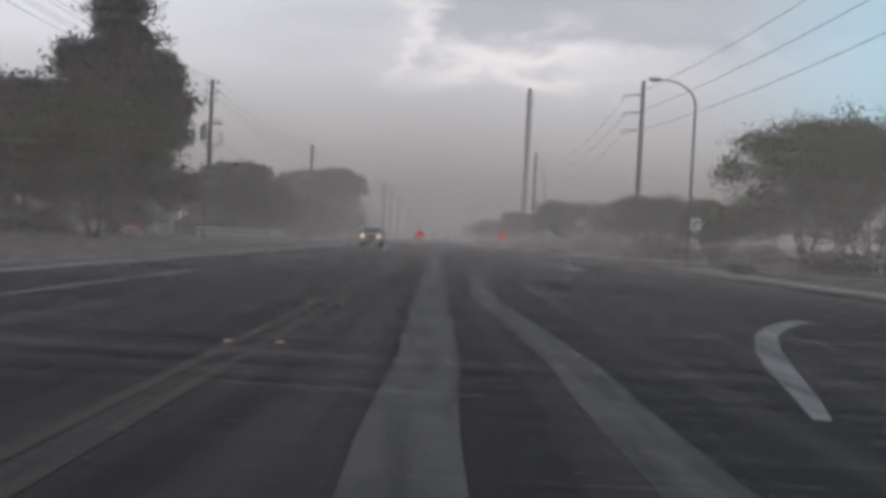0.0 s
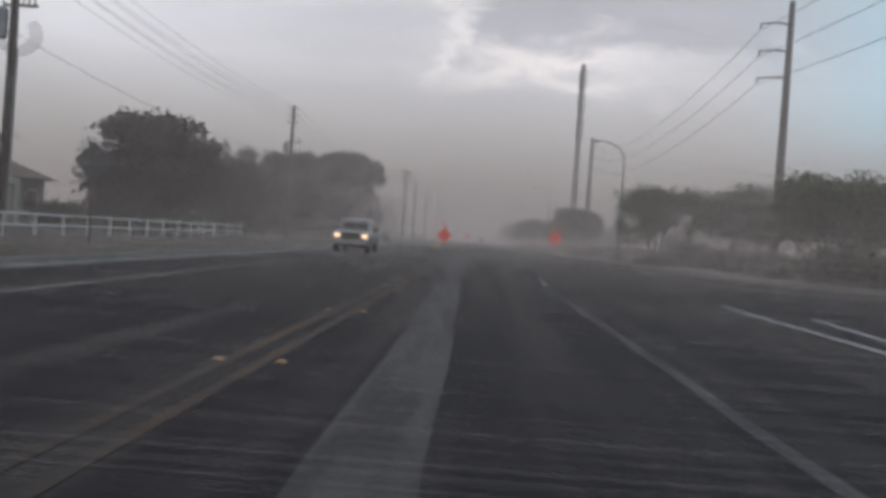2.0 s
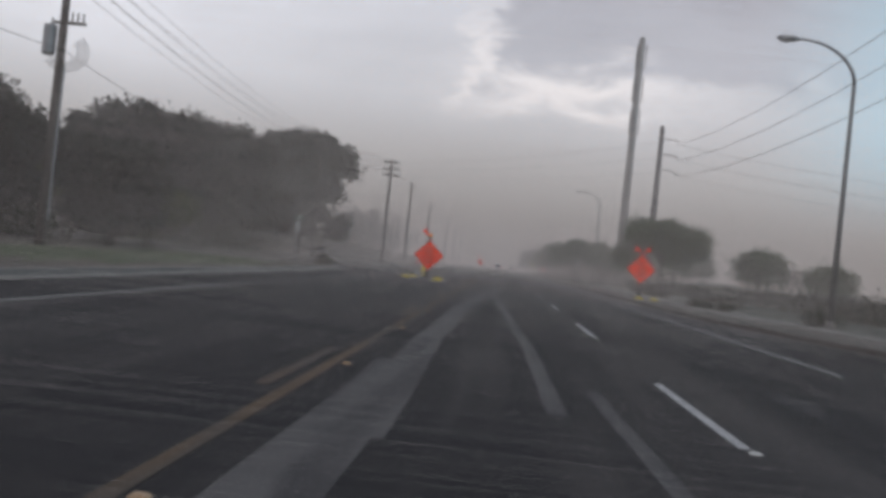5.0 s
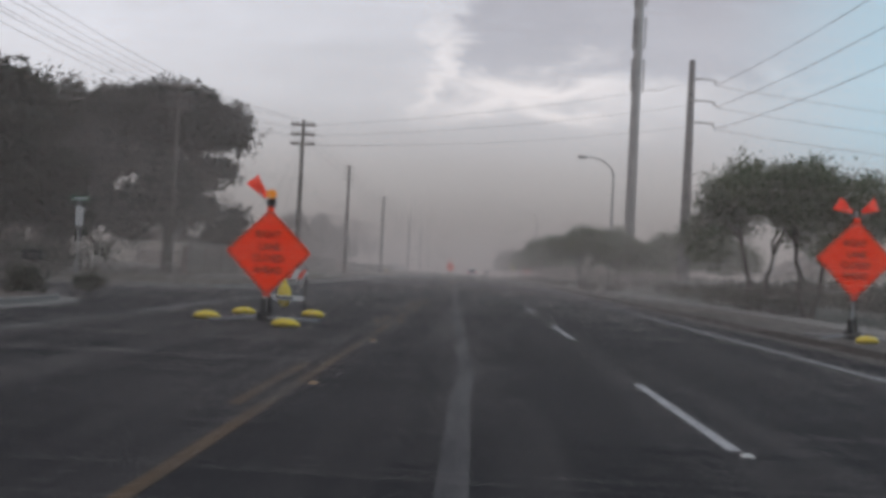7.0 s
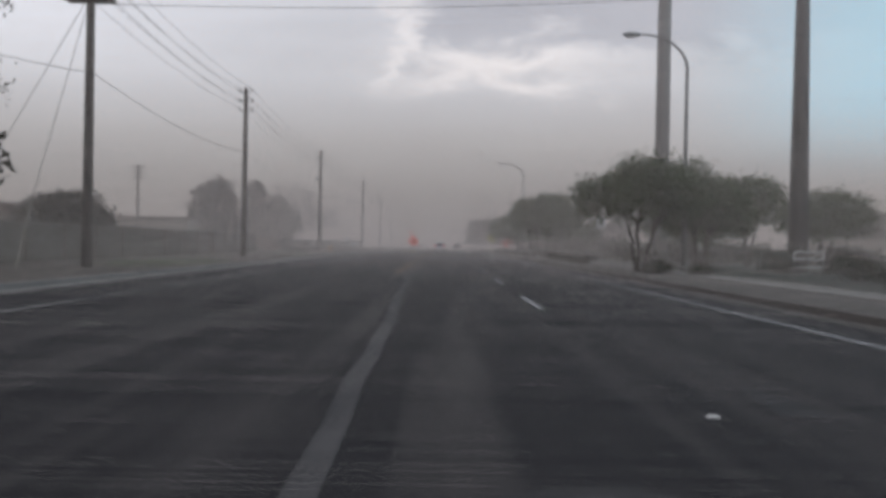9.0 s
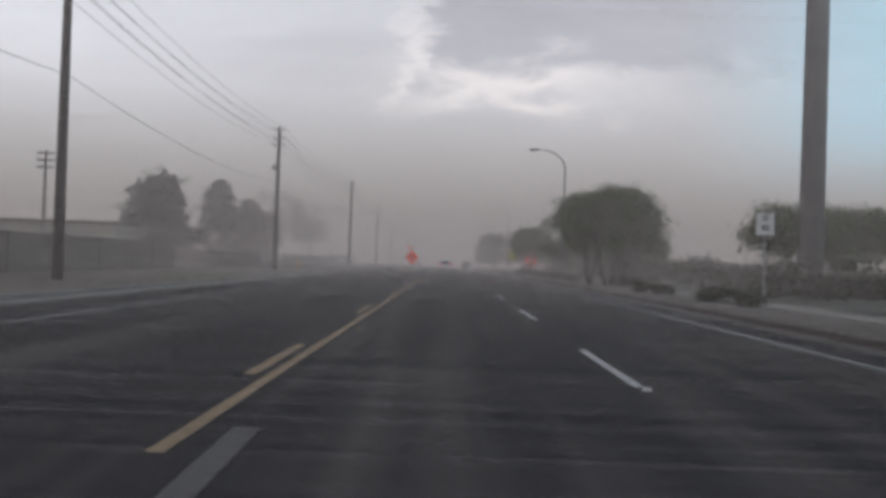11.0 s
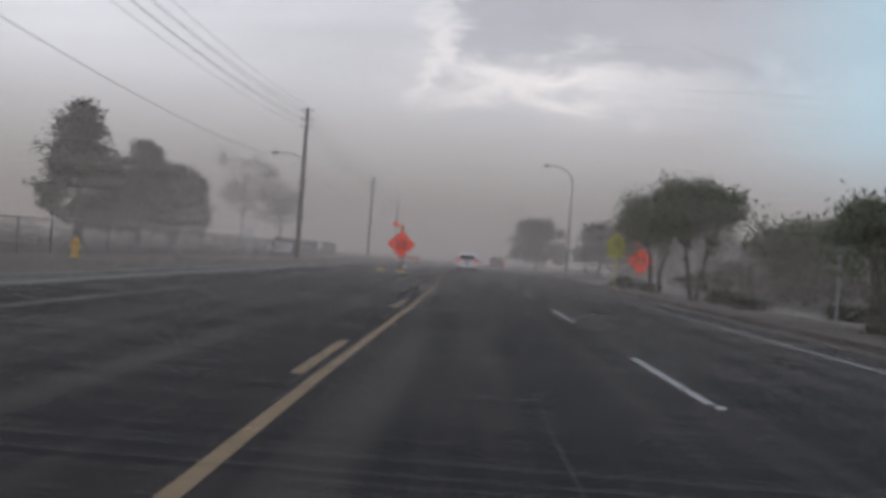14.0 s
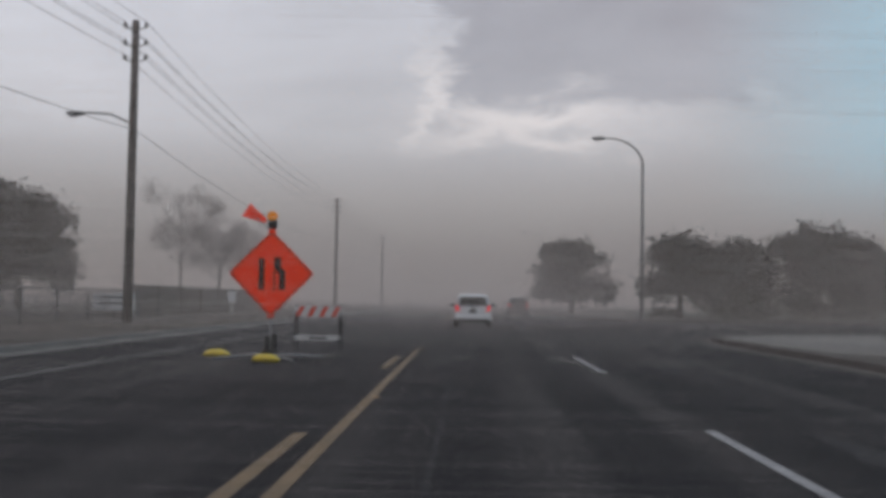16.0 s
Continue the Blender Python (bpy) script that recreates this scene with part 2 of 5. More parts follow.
# airborne dust, lit from both sides
DUST = bpy.data.materials.new("blowing_dust")
DUST.use_nodes = True
dn, dl = DUST.node_tree.nodes, DUST.node_tree.links
dn.clear()
d_d, d_b = dn.new("ShaderNodeBsdfDiffuse"), dn.new("ShaderNodeBsdfTranslucent")
for q in (d_d, d_b):
    q.inputs[0].default_value = (.83, .73, .69, 1)
d_s, d_o = dn.new("ShaderNodeMixShader"), dn.new("ShaderNodeOutputMaterial")
dl.new(d_d.outputs[0], d_s.inputs[1])
dl.new(d_b.outputs[0], d_s.inputs[2])
dl.new(d_s.outputs[0], d_o.inputs[0])


# ---- mesh tools ----
class Shape:
    """Collects vertices and faces of one mesh."""

    def __init__(self):
        self.v, self.f = [], []

    def add(self, verts, faces):
        o = len(self.v)
        self.v += [tuple(p) for p in verts]
        self.f += [tuple(i + o for i in q) for q in faces]
        return self

    def box(self, c, s, rz=0.0, rx=0.0, ry=0.0, taper=1.0):
        m = Matrix.Translation(c) @ Euler((rx, ry, rz)).to_matrix().to_4x4()
        vs = []
        for z in (-.5, .5):
            k = taper if z > 0 else 1
            for x, y in ((-.5, -.5), (.5, -.5), (.5, .5), (-.5, .5)):
                vs.append(m @ Vector((x * s[0] * k, y * s[1] * k, z * s[2])))
        return self.add(vs, [(3, 2, 1, 0), (4, 5, 6, 7), (0, 1, 5, 4), (1, 2, 6, 5), (2, 3, 7, 6), (3, 0, 4, 7)])

    def tube(self, pts, radii, n=8, caps=True):
        pts = [Vector(p) for p in pts]
        if isinstance(radii, (int, float)):
            radii = [radii] * len(pts)
        vs, fs = [], []
        up = None
        for i, p in enumerate(pts):
            d = (pts[min(i + 1, len(pts) - 1)] - pts[max(i - 1, 0)]).normalized()
            if up is None:
                up = Vector((1, 0, 0)) if abs(d.x) < .9 else Vector((0, 1, 0))
            a = d.cross(up).normalized()
            b = a.cross(d).normalized()
            up = b
            for k in range(n):
                w = 2 * math.pi * k / n
                vs.append(p + radii[i] * (math.cos(w) * a + math.sin(w) * b))
        for i in range(len(pts) - 1):
            for k in range(n):
                k2 = (k + 1) % n
                fs.append((i * n + k, i * n + k2, (i + 1) * n + k2, (i + 1) * n + k))
        if caps:
            fs.append(tuple(range(n - 1, -1, -1)))
            fs.append(tuple((len(pts) - 1) * n + k for k in range(n)))
        return self.add(vs, fs)

    def prism(self, outline, depth, m=None):
        """outline: (x, z) points, extruded by depth along y, centred, then moved by m."""
        m = m or Matrix()
        k = len(outline)
        vs = [m @ Vector((x, y, z)) for y in (-depth / 2, depth / 2) for x, z in outline]
        fs = [tuple(range(k)), tuple(range(2 * k - 1, k - 1, -1))]
        fs += [((i + 1) % k, i, k + i, k + (i + 1) % k) for i in range(k)]
        return self.add(vs, fs)

    def blob(self, c, r, seg=10, rings=6, squash=1.0):
        vs, fs = [], []
        rx, ry, rz = r
        for i in range(rings + 1):
            a = math.pi * i / rings
            for k in range(seg):
                w = 2 * math.pi * k / seg
                s = math.sin(a) ** squash
                vs.append((c[0] + rx * s * math.cos(w), c[1] + ry * s * math.sin(w), c[2] + rz * math.cos(a)))
        for i in range(rings):
            for k in range(seg):
                fs.append((i * seg + k, (i + 1) * seg + k, (i + 1) * seg + (k + 1) % seg, i * seg + (k + 1) % seg))
        return self.add(vs, fs)

    def mesh(self, name, mat, bevel=0.0, smooth=False):
        me = bpy.data.meshes.new(name)
        me.from_pydata(self.v, [], self.f)
        if bevel or smooth:
            bm = bmesh.new()
            bm.from_mesh(me)
            bmesh.ops.remove_doubles(bm, verts=bm.verts, dist=1e-4)
            bmesh.ops.recalc_face_normals(bm, faces=bm.faces)
            if bevel:
                sharp = [e for e in bm.edges if len(e.link_faces) == 2 and e.calc_face_angle(0) > .5]
                bmesh.ops.bevel(bm, geom=sharp, offset=bevel, segments=2, profile=.5, affect="EDGES")
            for f in bm.faces:
                f.smooth = smooth
            bm.to_mesh(me)
            bm.free()
        me.materials.append(mat)
        return me


def part(name, shape, mat, parent, label="", bevel=0.0, smooth=False):
    ob = new(name, shape.mesh(name, mat, bevel, smooth))
    ob.parent = parent
    return tagged(ob, label)


def thing(name, at, label, category, group="", kind="", rz=0.0):
    ob = new(name)
    ob.empty_display_size = .2
    ob.matrix_world = pose(*at, 0, 0, rz)
    return tagged(ob, label, category, group, kind)


def structure(name, shape, mat, label, category, bevel=0.0, smooth=False):
    return tagged(new(name, shape.mesh(name, mat, bevel, smooth)), label, category, kind="structure")


def strip(points, w, z):
    """A flat ribbon along (x, y) points, w wide."""
    s = Shape()
    vs = []
    for i, p in enumerate(points):
        a, b = Vector(points[max(i - 1, 0)]), Vector(points[min(i + 1, len(points) - 1)])
        d = (b - a).normalized()
        n = Vector((d.y, -d.x))
        ww = w[i] if isinstance(w, (list, tuple)) else w
        for k in (-.5, .5):
            vs.append((p[0] + n.x * k * ww, p[1] + n.y * k * ww, z))
    return s.add(vs, [(2 * i, 2 * i + 1, 2 * i + 3, 2 * i + 2) for i in range(len(points) - 1)])


def text_mesh(body, size, extrude=.002):
    cu = bpy.data.curves.new("text", "FONT")
    cu.body, cu.size, cu.extrude, cu.align_x, cu.align_y = body, size, extrude, "CENTER", "CENTER"
    cu.resolution_u, cu.offset = 2, size * .01
    ob = bpy.data.objects.new("text", cu)
    scene.collection.objects.link(ob)
    me = bpy.data.meshes.new_from_object(ob.evaluated_get(bpy.context.evaluated_depsgraph_get()))
    bpy.data.objects.remove(ob)
    return me


# ---- ground, road, kerbs ----
def arc(cx, cy, r, a0, a1, n=6):
    return [(cx + r * math.cos(radians(a0 + (a1 - a0) * i / n)), cy + r * math.sin(radians(a0 + (a1 - a0) * i / n))) for i in range(n + 1)]


FAR = 900.0
structure("ground", Shape().add([(-3000, -3000, -.04), (3000, -3000, -.04), (3000, 3000, -.04), (-3000, 3000, -.04)], [(0, 1, 2, 3)]),
          GROUND, "flat brown dirt plain reaching to the horizon", "ground")
KERB = {
    "right_near": [(12.0, -40), (12.0, 60)] + arc(17.0, 60, 5, 180, 95) + [(70, 65.2)],
    "right_middle": [(70, 77.5)] + arc(15.0, 82, 4.5, 265, 180) + [(10.5, 96), (10.4, 104), (9.6, 114), (7.9, 124), (7.3, 132), (7.2, 180), (7.2, 332)]
    + arc(13.2, 332, 6, 180, 95) + [(70, 338.2)],
    "right_far": [(70, 365)] + arc(12.4, 370, 5, 265, 180) + [(7.4, 400), (7.4, FAR)],
    "left_near": [(-9.3, -40), (-9.3, 100), (-9.6, 150)] + arc(-14.6, 151, 5, 0, 85) + [(-70, 156.2)],
    "left_far": [(-70, 166)] + arc(-14.6, 171, 5, 275, 360) + [(-9.6, 260), (-9.5, FAR)],
}
road = Shape()
road.add([(-9.6, -40, 0), (12.2, -40, 0), (12.2, 140, 0), (7.6, 140, 0), (7.6, FAR, 0), (-9.9, FAR, 0), (-9.9, 100, 0)], [(0, 1, 2, 3, 4, 5, 6)])
structure("road", road, ASPHALT, "worn dusty dark grey asphalt road with tar seams", "road")
side_road = Shape().add([(7.0, 64, .004), (72, 64, .004), (72, 79, .004), (7.0, 79, .004)], [(0, 1, 2, 3)])
structure("road_side_1", side_road, ASPHALT, "asphalt side street joining the main road", "road")
side_road = Shape().add([(7.0, 337.5, .004), (72, 337.5, .004), (72, 366, .004), (7.0, 366, .004)], [(0, 1, 2, 3)])
structure("road_side_2", side_road, ASPHALT, "dusty asphalt side street joining the main road", "road")
side_road = Shape().add([(-9.0, 155.5, .004), (-9.0, 167, .004), (-72, 167, .004), (-72, 155.5, .004)], [(0, 1, 2, 3)])
structure("road_side_3", side_road, ASPHALT, "asphalt side street with a faded edge", "road")


def sweep(points, profile, outward):
    """profile: (offset away from the road, z) swept along the kerb line."""
    s, vs = Shape(), []
    n = len(profile)
    for i, p in enumerate(points):
        a, b = Vector(points[max(i - 1, 0)]), Vector(points[min(i + 1, len(points) - 1)])
        d = (b - a).normalized()
        nn = Vector((d.y, -d.x)) * outward
        vs += [(p[0] + nn.x * o, p[1] + nn.y * o, z) for o, z in profile]
    fs = [(i * n + k, i * n + k + 1, (i + 1) * n + k + 1, (i + 1) * n + k) for i in range(len(points) - 1) for k in range(n - 1)]
    return s.add(vs, fs)


def verge(points, back_x):
    """Raised land behind a kerb line, reaching to back_x."""
    s, vs = Shape(), []
    for p in points:
        vs.append((p[0], p[1], .14))
        vs.append((back_x, p[1], .14))
    return s.add(vs, [(2 * i, 2 * i + 1, 2 * i + 3, 2 * i + 2) for i in range(len(points) - 1)])


for name, line in KERB.items():
    out = 1 if name.startswith("right") else -1
    structure("kerb_" + name, sweep(line, [(-.5, .006), (-.02, .012), (0, .14), (.03, .155), (.16, .15), (.16, 0)], out), DUSTY_KERB if out > 0 else CONCRETE,
              "pale dusty concrete kerb and gutter", "kerb")
    # the land behind, as far as the side streets
    body = [p for p in line if abs(p[0]) < 60]
    far_x = 75 * out
    land = [(p[0] + .15 * out, p[1]) for p in body]
    if name == "right_near":
        land = land[:-1] + [(far_x, land[-1][1])]
    structure("verge_" + name, verge(land, far_x), GRAVEL if out > 0 else GROUND,
              "dusty pale gravel verge" if out > 0 else "bare brown dirt verge", "verge")

# lawns
for i, (x0, x1, y0, y1) in enumerate(((-17.5, -10.2, 112, 147), (-15.5, -10.6, 205, 222), (-14.5, -10.5, 244, 257), (-16, -10.5, 60, 64))):
    ring = []
    for k in range(28):
        w = 2 * math.pi * k / 28
        c, q = math.cos(w), math.sin(w)
        e = .86 + .14 * math.sin(k * 2.7 + i)
        ring.append(((x0 + x1) / 2 + (x1 - x0) / 2 * e * math.copysign(abs(c) ** .5, c), (y0 + y1) / 2 + (y1 - y0) / 2 * e * math.copysign(abs(q) ** .5, q), .146))
    structure("lawn_%d" % (i + 1), Shape().add(ring, [tuple(range(28))]), LAWN, "patchy dry green grass behind the kerb", "grass")

# pale concrete apron on the corner of the far side street
structure("pavement_corner", Shape().add([(x, y, z) for z in (.1, .152) for x, y in [(7.7, 324), (9.6, 321.5), (16, 328), (30, 330), (30, 337.7), (14, 337.7)] + arc(13.2, 332, 5.6, 95, 175, 5)],
                                         [tuple(range(12)), tuple(range(12, 24))] + [(k, (k + 1) % 12, 12 + (k + 1) % 12, 12 + k) for k in range(12)]), SLAB,
          "pale concrete apron on the street corner", "pavement")
# weedy land behind the pavement
for i, edge in enumerate(([(14.3, -40), (14.3, 58)], [(19, 84), (15.6, 90), (15.4, 104), (14.2, 115), (11.7, 136), (11.6, 312), (15, 322), (30.5, 329.6)], [(17, 368), (12.5, 374), (11.6, 380), (11.6, FAR)])):
    land = Shape()
    pts = []
    for (xa, ya), (xb, yb) in zip(edge, edge[1:]):
        n = max(2, int((yb - ya) / 3))
        pts += [(xa + (xb - xa) * k / n + .35 * math.sin(ya + k * 1.7) + .2 * math.sin(k * 4.1), ya + (yb - ya) * k / n) for k in range(n)]
    pts.append(edge[-1])
    land.add([q for x, y in pts for q in ((x + .3, y, .146), (74.5, y, .146))], [(2 * k, 2 * k + 1, 2 * k + 3, 2 * k + 2) for k in range(len(pts) - 1)])
    structure("weedy_land_%d" % (i + 1), land, SCRUBLAND, "dark weedy ground behind the pavement", "ground")

# ---- markings and road surface ----
def marking(name, shape, mat, label):
    return structure(name, shape, mat, label, "road marking")


lane_line = thing("lane_line", (0, 0, 0), "broken white lane line, worn and dusty", "road marking", kind="structure")
for k in range(-2, 27):
    y1 = 115.8 + 12.205 * k
    if 326 < y1 < 336 or k == 5:
        continue
    part("dash", strip([(2.02, y1 - 4.3), (2.02, y1)], .11, .006), WHITE_PAINT, lane_line)
part("dash", strip([(2.15, 67.2), (2.15, 71.0)], .11, .006), WHITE_PAINT, lane_line)
marking("edge_line_right", strip([(5.7, 108), (5.7, 311)], .11, .006), WHITE_PAINT, "thin white edge line along the outer lane")
marking("edge_line_right_far", strip([(5.7, 360), (5.7, FAR)], .11, .006), WHITE_PAINT, "thin white edge line beyond the side street")
marking("edge_line_left", strip([(-6.2, -40), (-6.4, 60), (-6.9, 130), (-6.9, 330), (-7.0, FAR)], .16, .006), DUSTY_WHITE,
        "dusty white edge line on the far side")
marking("centre_line_solid", strip([(-1.66, 205), (-1.66, 240), (-1.6, 270), (-1.43, 286), (-1.43, 298), (-1.5, 326)], .12, .006), YELLOW_PAINT, "solid yellow centre line")
marking("centre_line_far", strip([(-1.62, 356), (-1.62, FAR)], .13, .006), YELLOW_PAINT, "solid yellow centre line in the dust")
centre_dashes = thing("centre_line_broken", (0, 0, 0), "broken yellow turn-lane line", "road marking", kind="structure")
for k in range(-2, 8):
    y1 = 237.2 + 12.2 * k
    xc = -1.9 + .14 * max(0, min(1, (y1 - 250) / 40))
    part("dash", strip([(xc, y1 - 3.7), (xc, y1)], .13, .006), YELLOW_PAINT, centre_dashes)
marking("centre_line_worn_1", strip([(-1.62, 46), (-1.62, 160), (-1.58, 166.5)], .12, .006), FADED_YELLOW, "worn yellow centre line, mostly rubbed away")
for i, x in enumerate((-1.62, -1.92)):
    marking("centre_line_faint_%d" % (i + 1), strip([(x, -40), (x, 46)], .11, .006), FAINT_YELLOW, "nearly vanished yellow centre line under dust")
marking("centre_line_worn_2", strip([(-1.92, 46), (-1.92, 86)], .12, .006), FADED_YELLOW, "worn second yellow centre line, mostly rubbed away")
worn_dashes = thing("centre_line_worn_broken", (0, 0, 0), "worn broken yellow turn-lane line", "road marking", kind="structure")
for k in range(-2, 4):
    y1 = 115.9 + 12.35 * k
    part("dash", strip([(-1.87, y1 - 3.7), (-1.87, y1)], .12, .006), FADED_YELLOW, worn_dashes)
part("dash", strip([(-1.87, 157.5), (-1.83, 166.5)], .12, .006), FADED_YELLOW, worn_dashes)
# turn arrow, gore and old stripes
marking("turn_arrow", strip([(3.05, 7.4), (3.35, 8.6), (3.75, 10.4), (4.25, 12.4), (5.0, 14.9), (6.0, 17.2), (6.9, 18.7)],
                            [.14, .22, .30, .32, .32, .36, .40], .006), DUSTY_WHITE, "curved white turn arrow on the asphalt")
gore = thing("gore_lines", (0, 0, 0), "two white lines of a narrow painted gore", "road marking", kind="structure")
part("line", strip([(5.92, 43.8), (5.95, 52), (6.05, 63.0)], .17, .007), WHITE_PAINT, gore)
part("line", strip([(6.05, 44.4), (6.65, 52), (7.3, 60.0)], .17, .009), WHITE_PAINT, gore)


def wavy(points, step=2.0, wander=.04, seed=1):
    rnd = random.Random(seed)
    out = []
    for (x0, y0), (x1, y1) in zip(points, points[1:]):
        n = max(1, int((y1 - y0) / step))
        out += [(x0 + (x1 - x0) * i / n + rnd.uniform(-wander, wander), y0 + (y1 - y0) * i / n) for i in range(n)]
    return out + [points[-1]]


def trench(name, points, w, z, mat, label, seed):
    structure(name, strip(wavy(points, seed=seed), w, z), mat, label, "road patch")


trench("road_patch_1", [(-.05, -10), (.1, 8), (-.2, 35), (-.38, 52), (-.62, 66.5)], .62, .004, PATCH, "pale filled trench along the lane", 1)
trench("road_patch_2", [(-.65, 68.2), (-.95, 90), (-1.0, 103)], .55, .004, PATCH, "pale filled trench continuing up the lane", 2)
trench("road_patch_3", [(1.7, -10), (1.55, 8), (1.45, 12), (1.05, 20), (1.2, 37)], .5, .003, PATCH, "pale dusty wheel streak", 3)
trench("road_patch_4", [(2.5, 18), (2.4, 34), (2.15, 50), (2.15, 58), (1.4, 77), (1.1, 102)], .15, .004, PATCH, "faint pale old lane stripe", 4)
trench("road_patch_5", [(.62, 100), (.55, 107), (.1, 125), (-.02, 144), (-.45, 162), (-.62, 172), (-.95, 196), (-1.3, 206)], .19, .004, PATCH,
       "narrow pale sealed trench wandering along the lane", 5)
trench("road_patch_6", [(-.85, 98), (-.9, 107), (-.85, 118), (-.45, 128), (-.3, 133)], .42, .003, PATCH, "broad pale scraped streak", 6)
structure("road_patch_7", strip([(-3.0, 67.4), (2.1, 67.6)], .5, .0035), TAR, "dark transverse trench cut across the lanes", "road patch")
structure("road_patch_8", strip([(-2.6, 74.6), (1.2, 74.9)], .22, .0035), PATCH, "pale transverse cut across the lane", "road patch")
for i, (pts, w) in enumerate((([(-3.9, 0), (-4.1, 60), (-4.0, 150), (-4.2, 250), (-4.1, 330)], .06), ([(3.4, 100), (3.3, 180), (3.45, 260), (3.4, 330)], .05),
                              ([(-.6, 286), (-.45, 300), (-.62, 318)], .05), ([(.3, 205), (.25, 240), (.4, 270)], .04))):
    trench("tar_seam_%d" % (i + 1), pts, w, .005, TAR, "wandering black tar seam in the asphalt", 20 + i)
rnd = random.Random(5)
for i in range(26):
    x, y = rnd.choice((2.9, 3.3, 2.5, 3.9)) + rnd.uniform(-.3, .3), rnd.uniform(100, 330)
    structure("oil_stain_%d" % (i + 1), Shape().add([(x + rnd.uniform(.12, .35) * math.cos(k * .63), y + rnd.uniform(.5, 1.3) * math.sin(k * .63), .0045 + i * 1e-5) for k in range(10)],
                                                   [tuple(range(10))]), TAR, "dark oily stain on the asphalt", "stain")


def manhole(at, r):
    t = thing("manhole", at, "round iron manhole cover in a pale concrete collar", "manhole", "manholes in the road")
    ring, lid = Shape(), Shape()
    ring.tube([(0, 0, 0), (0, 0, .012)], r, 24)
    lid.tube([(0, 0, .012), (0, 0, .018)], r * .62, 24)
    for k in range(5):
        lid.box(((k - 2) * r * .2, 0, .02), (.03, r * .8, .006))
    part("collar", ring, TAR, t)
    part("cover", lid, IRON, t, "worn iron cover")


manhole((-1.85, 298.85, 0), .5)
manhole((.85, 169.5, 0), .62)

proto = {}
for mat, tag in ((REFLECTOR_Y, "small yellow raised road reflector"), (REFLECTOR_W, "small white raised road reflector")):
    s = Shape().box((0, 0, .012), (.1, .085, .018), taper=.6)
    ob = new("road_reflector", s.mesh("road_reflector", mat))
    proto[mat.name] = tagged(ob, tag, "road reflector", "road reflectors")
first = {}
for k in range(52):
    y = 10.5 + 6.1 * k
    spots = []
    if k % 2 and y > 54:
        spots.append((2.05, y + 9.3, REFLECTOR_W))
    if y < 165:
        spots += [(-1.47, y, REFLECTOR_Y)] + ([(-1.99, y - .12, REFLECTOR_Y)] if y < 90 or y > 150 else [])
    elif y > 200 and k % 2:
        spots.append((-1.4, y + 4.3, REFLECTOR_Y))
    for x, yy, mat in spots:
        p = proto[mat.name]
        if mat.name not in first:
            p.matrix_world, first[mat.name] = pose(x, yy, .004), 1
        else:
            copy_thing(p, pose(x, yy, .004))

# pavement slabs along the right-hand verge
slab = Shape().box((0, 0, 0), (1.5, 1.44, .1))
slab_mesh = slab.mesh("slab", SLAB, bevel=.015)


def pavement(name, x_of, y0, y1):
    ob = thing(name, (0, 0, 0), "pale concrete pavement of square slabs", "pavement", kind="structure")
    y = y0
    while y < y1:
        o = new("slab", slab_mesh)
        o.parent = ob
        o.matrix_basis = pose(x_of(y), y, .125 + .004 * math.sin(y * 3.1))
        y += 1.46


pavement("pavement_1", lambda y: 13.2, -20, 54)
pavement("pavement_2", lambda y: 10.4 + 3.9 * max(0, min(1, (136 - y) / 34)), 86, 320)
pavement("pavement_3", lambda y: 10.4, 373, 470)


# ---- trees ----
def leaves(rnd, lobes, count, size, thin=1.0, droop=0.0, core=0.0, spray=9, spread=2.0):
    """A crown of leaf sprays scattered through the lobes (centre, radii), densest near their skins; each spray is a clump of small leaves."""
    vol = [r[0] * r[1] * r[2] for _, r in lobes]
    tot = sum(vol)
    centres, scale = [], []
    for (c, r), v in zip(lobes, vol):
        for _ in range(max(1, int(count / spray * v / tot))):
            d = Vector((rnd.gauss(0, 1), rnd.gauss(0, 1), rnd.gauss(0, 1))).normalized()
            inner = rnd.random() < core and min(r) > size * 4
            k = rnd.random() ** .42 * (.55 if inner else .95 + .25 * noise.noise(d * 1.9 + Vector(c)) + .25 * noise.noise(d * 4.0 + Vector(c)))
            p = Vector((c[0] + d.x * r[0] * k, c[1] + d.y * r[1] * k, c[2] + d.z * r[2] * k))
            if not inner and noise.noise(p * .75) < -.28 * thin:
                continue
            centres.append(p)
            scale.append(2.0 if inner else 1.0)
    gen = np.random.default_rng(rnd.randrange(1 << 30))
    n = len(centres) * spray
    p = np.repeat(np.array(centres), spray, 0)
    s = np.repeat(np.array(scale), spray) * size * gen.uniform(.6, 1.3, n)
    reach = spread * size
    p = p + gen.normal(0, 1, (n, 3)) * np.array((reach, reach, reach * .7))
    if droop:
        p[:, 2] -= np.abs(gen.normal(0, droop * reach * 1.6, n))
    a = gen.normal(0, 1, (n, 3)) - np.array((0, 0, droop * 1.5))
    a /= np.linalg.norm(a, axis=1)[:, None]
    b = np.cross(a, gen.normal(0, 1, (n, 3)))
    b /= np.linalg.norm(b, axis=1)[:, None]
    a, b = a * s[:, None], b * s[:, None]
    sh = Shape()
    sh.v = np.stack([p - a, p + a * .7 + b * .48, p + a - b * .42], 1).reshape(-1, 3).tolist()
    sh.f = [(q, q + 1, q + 2) for q in range(0, 3 * n, 3)]
    return sh


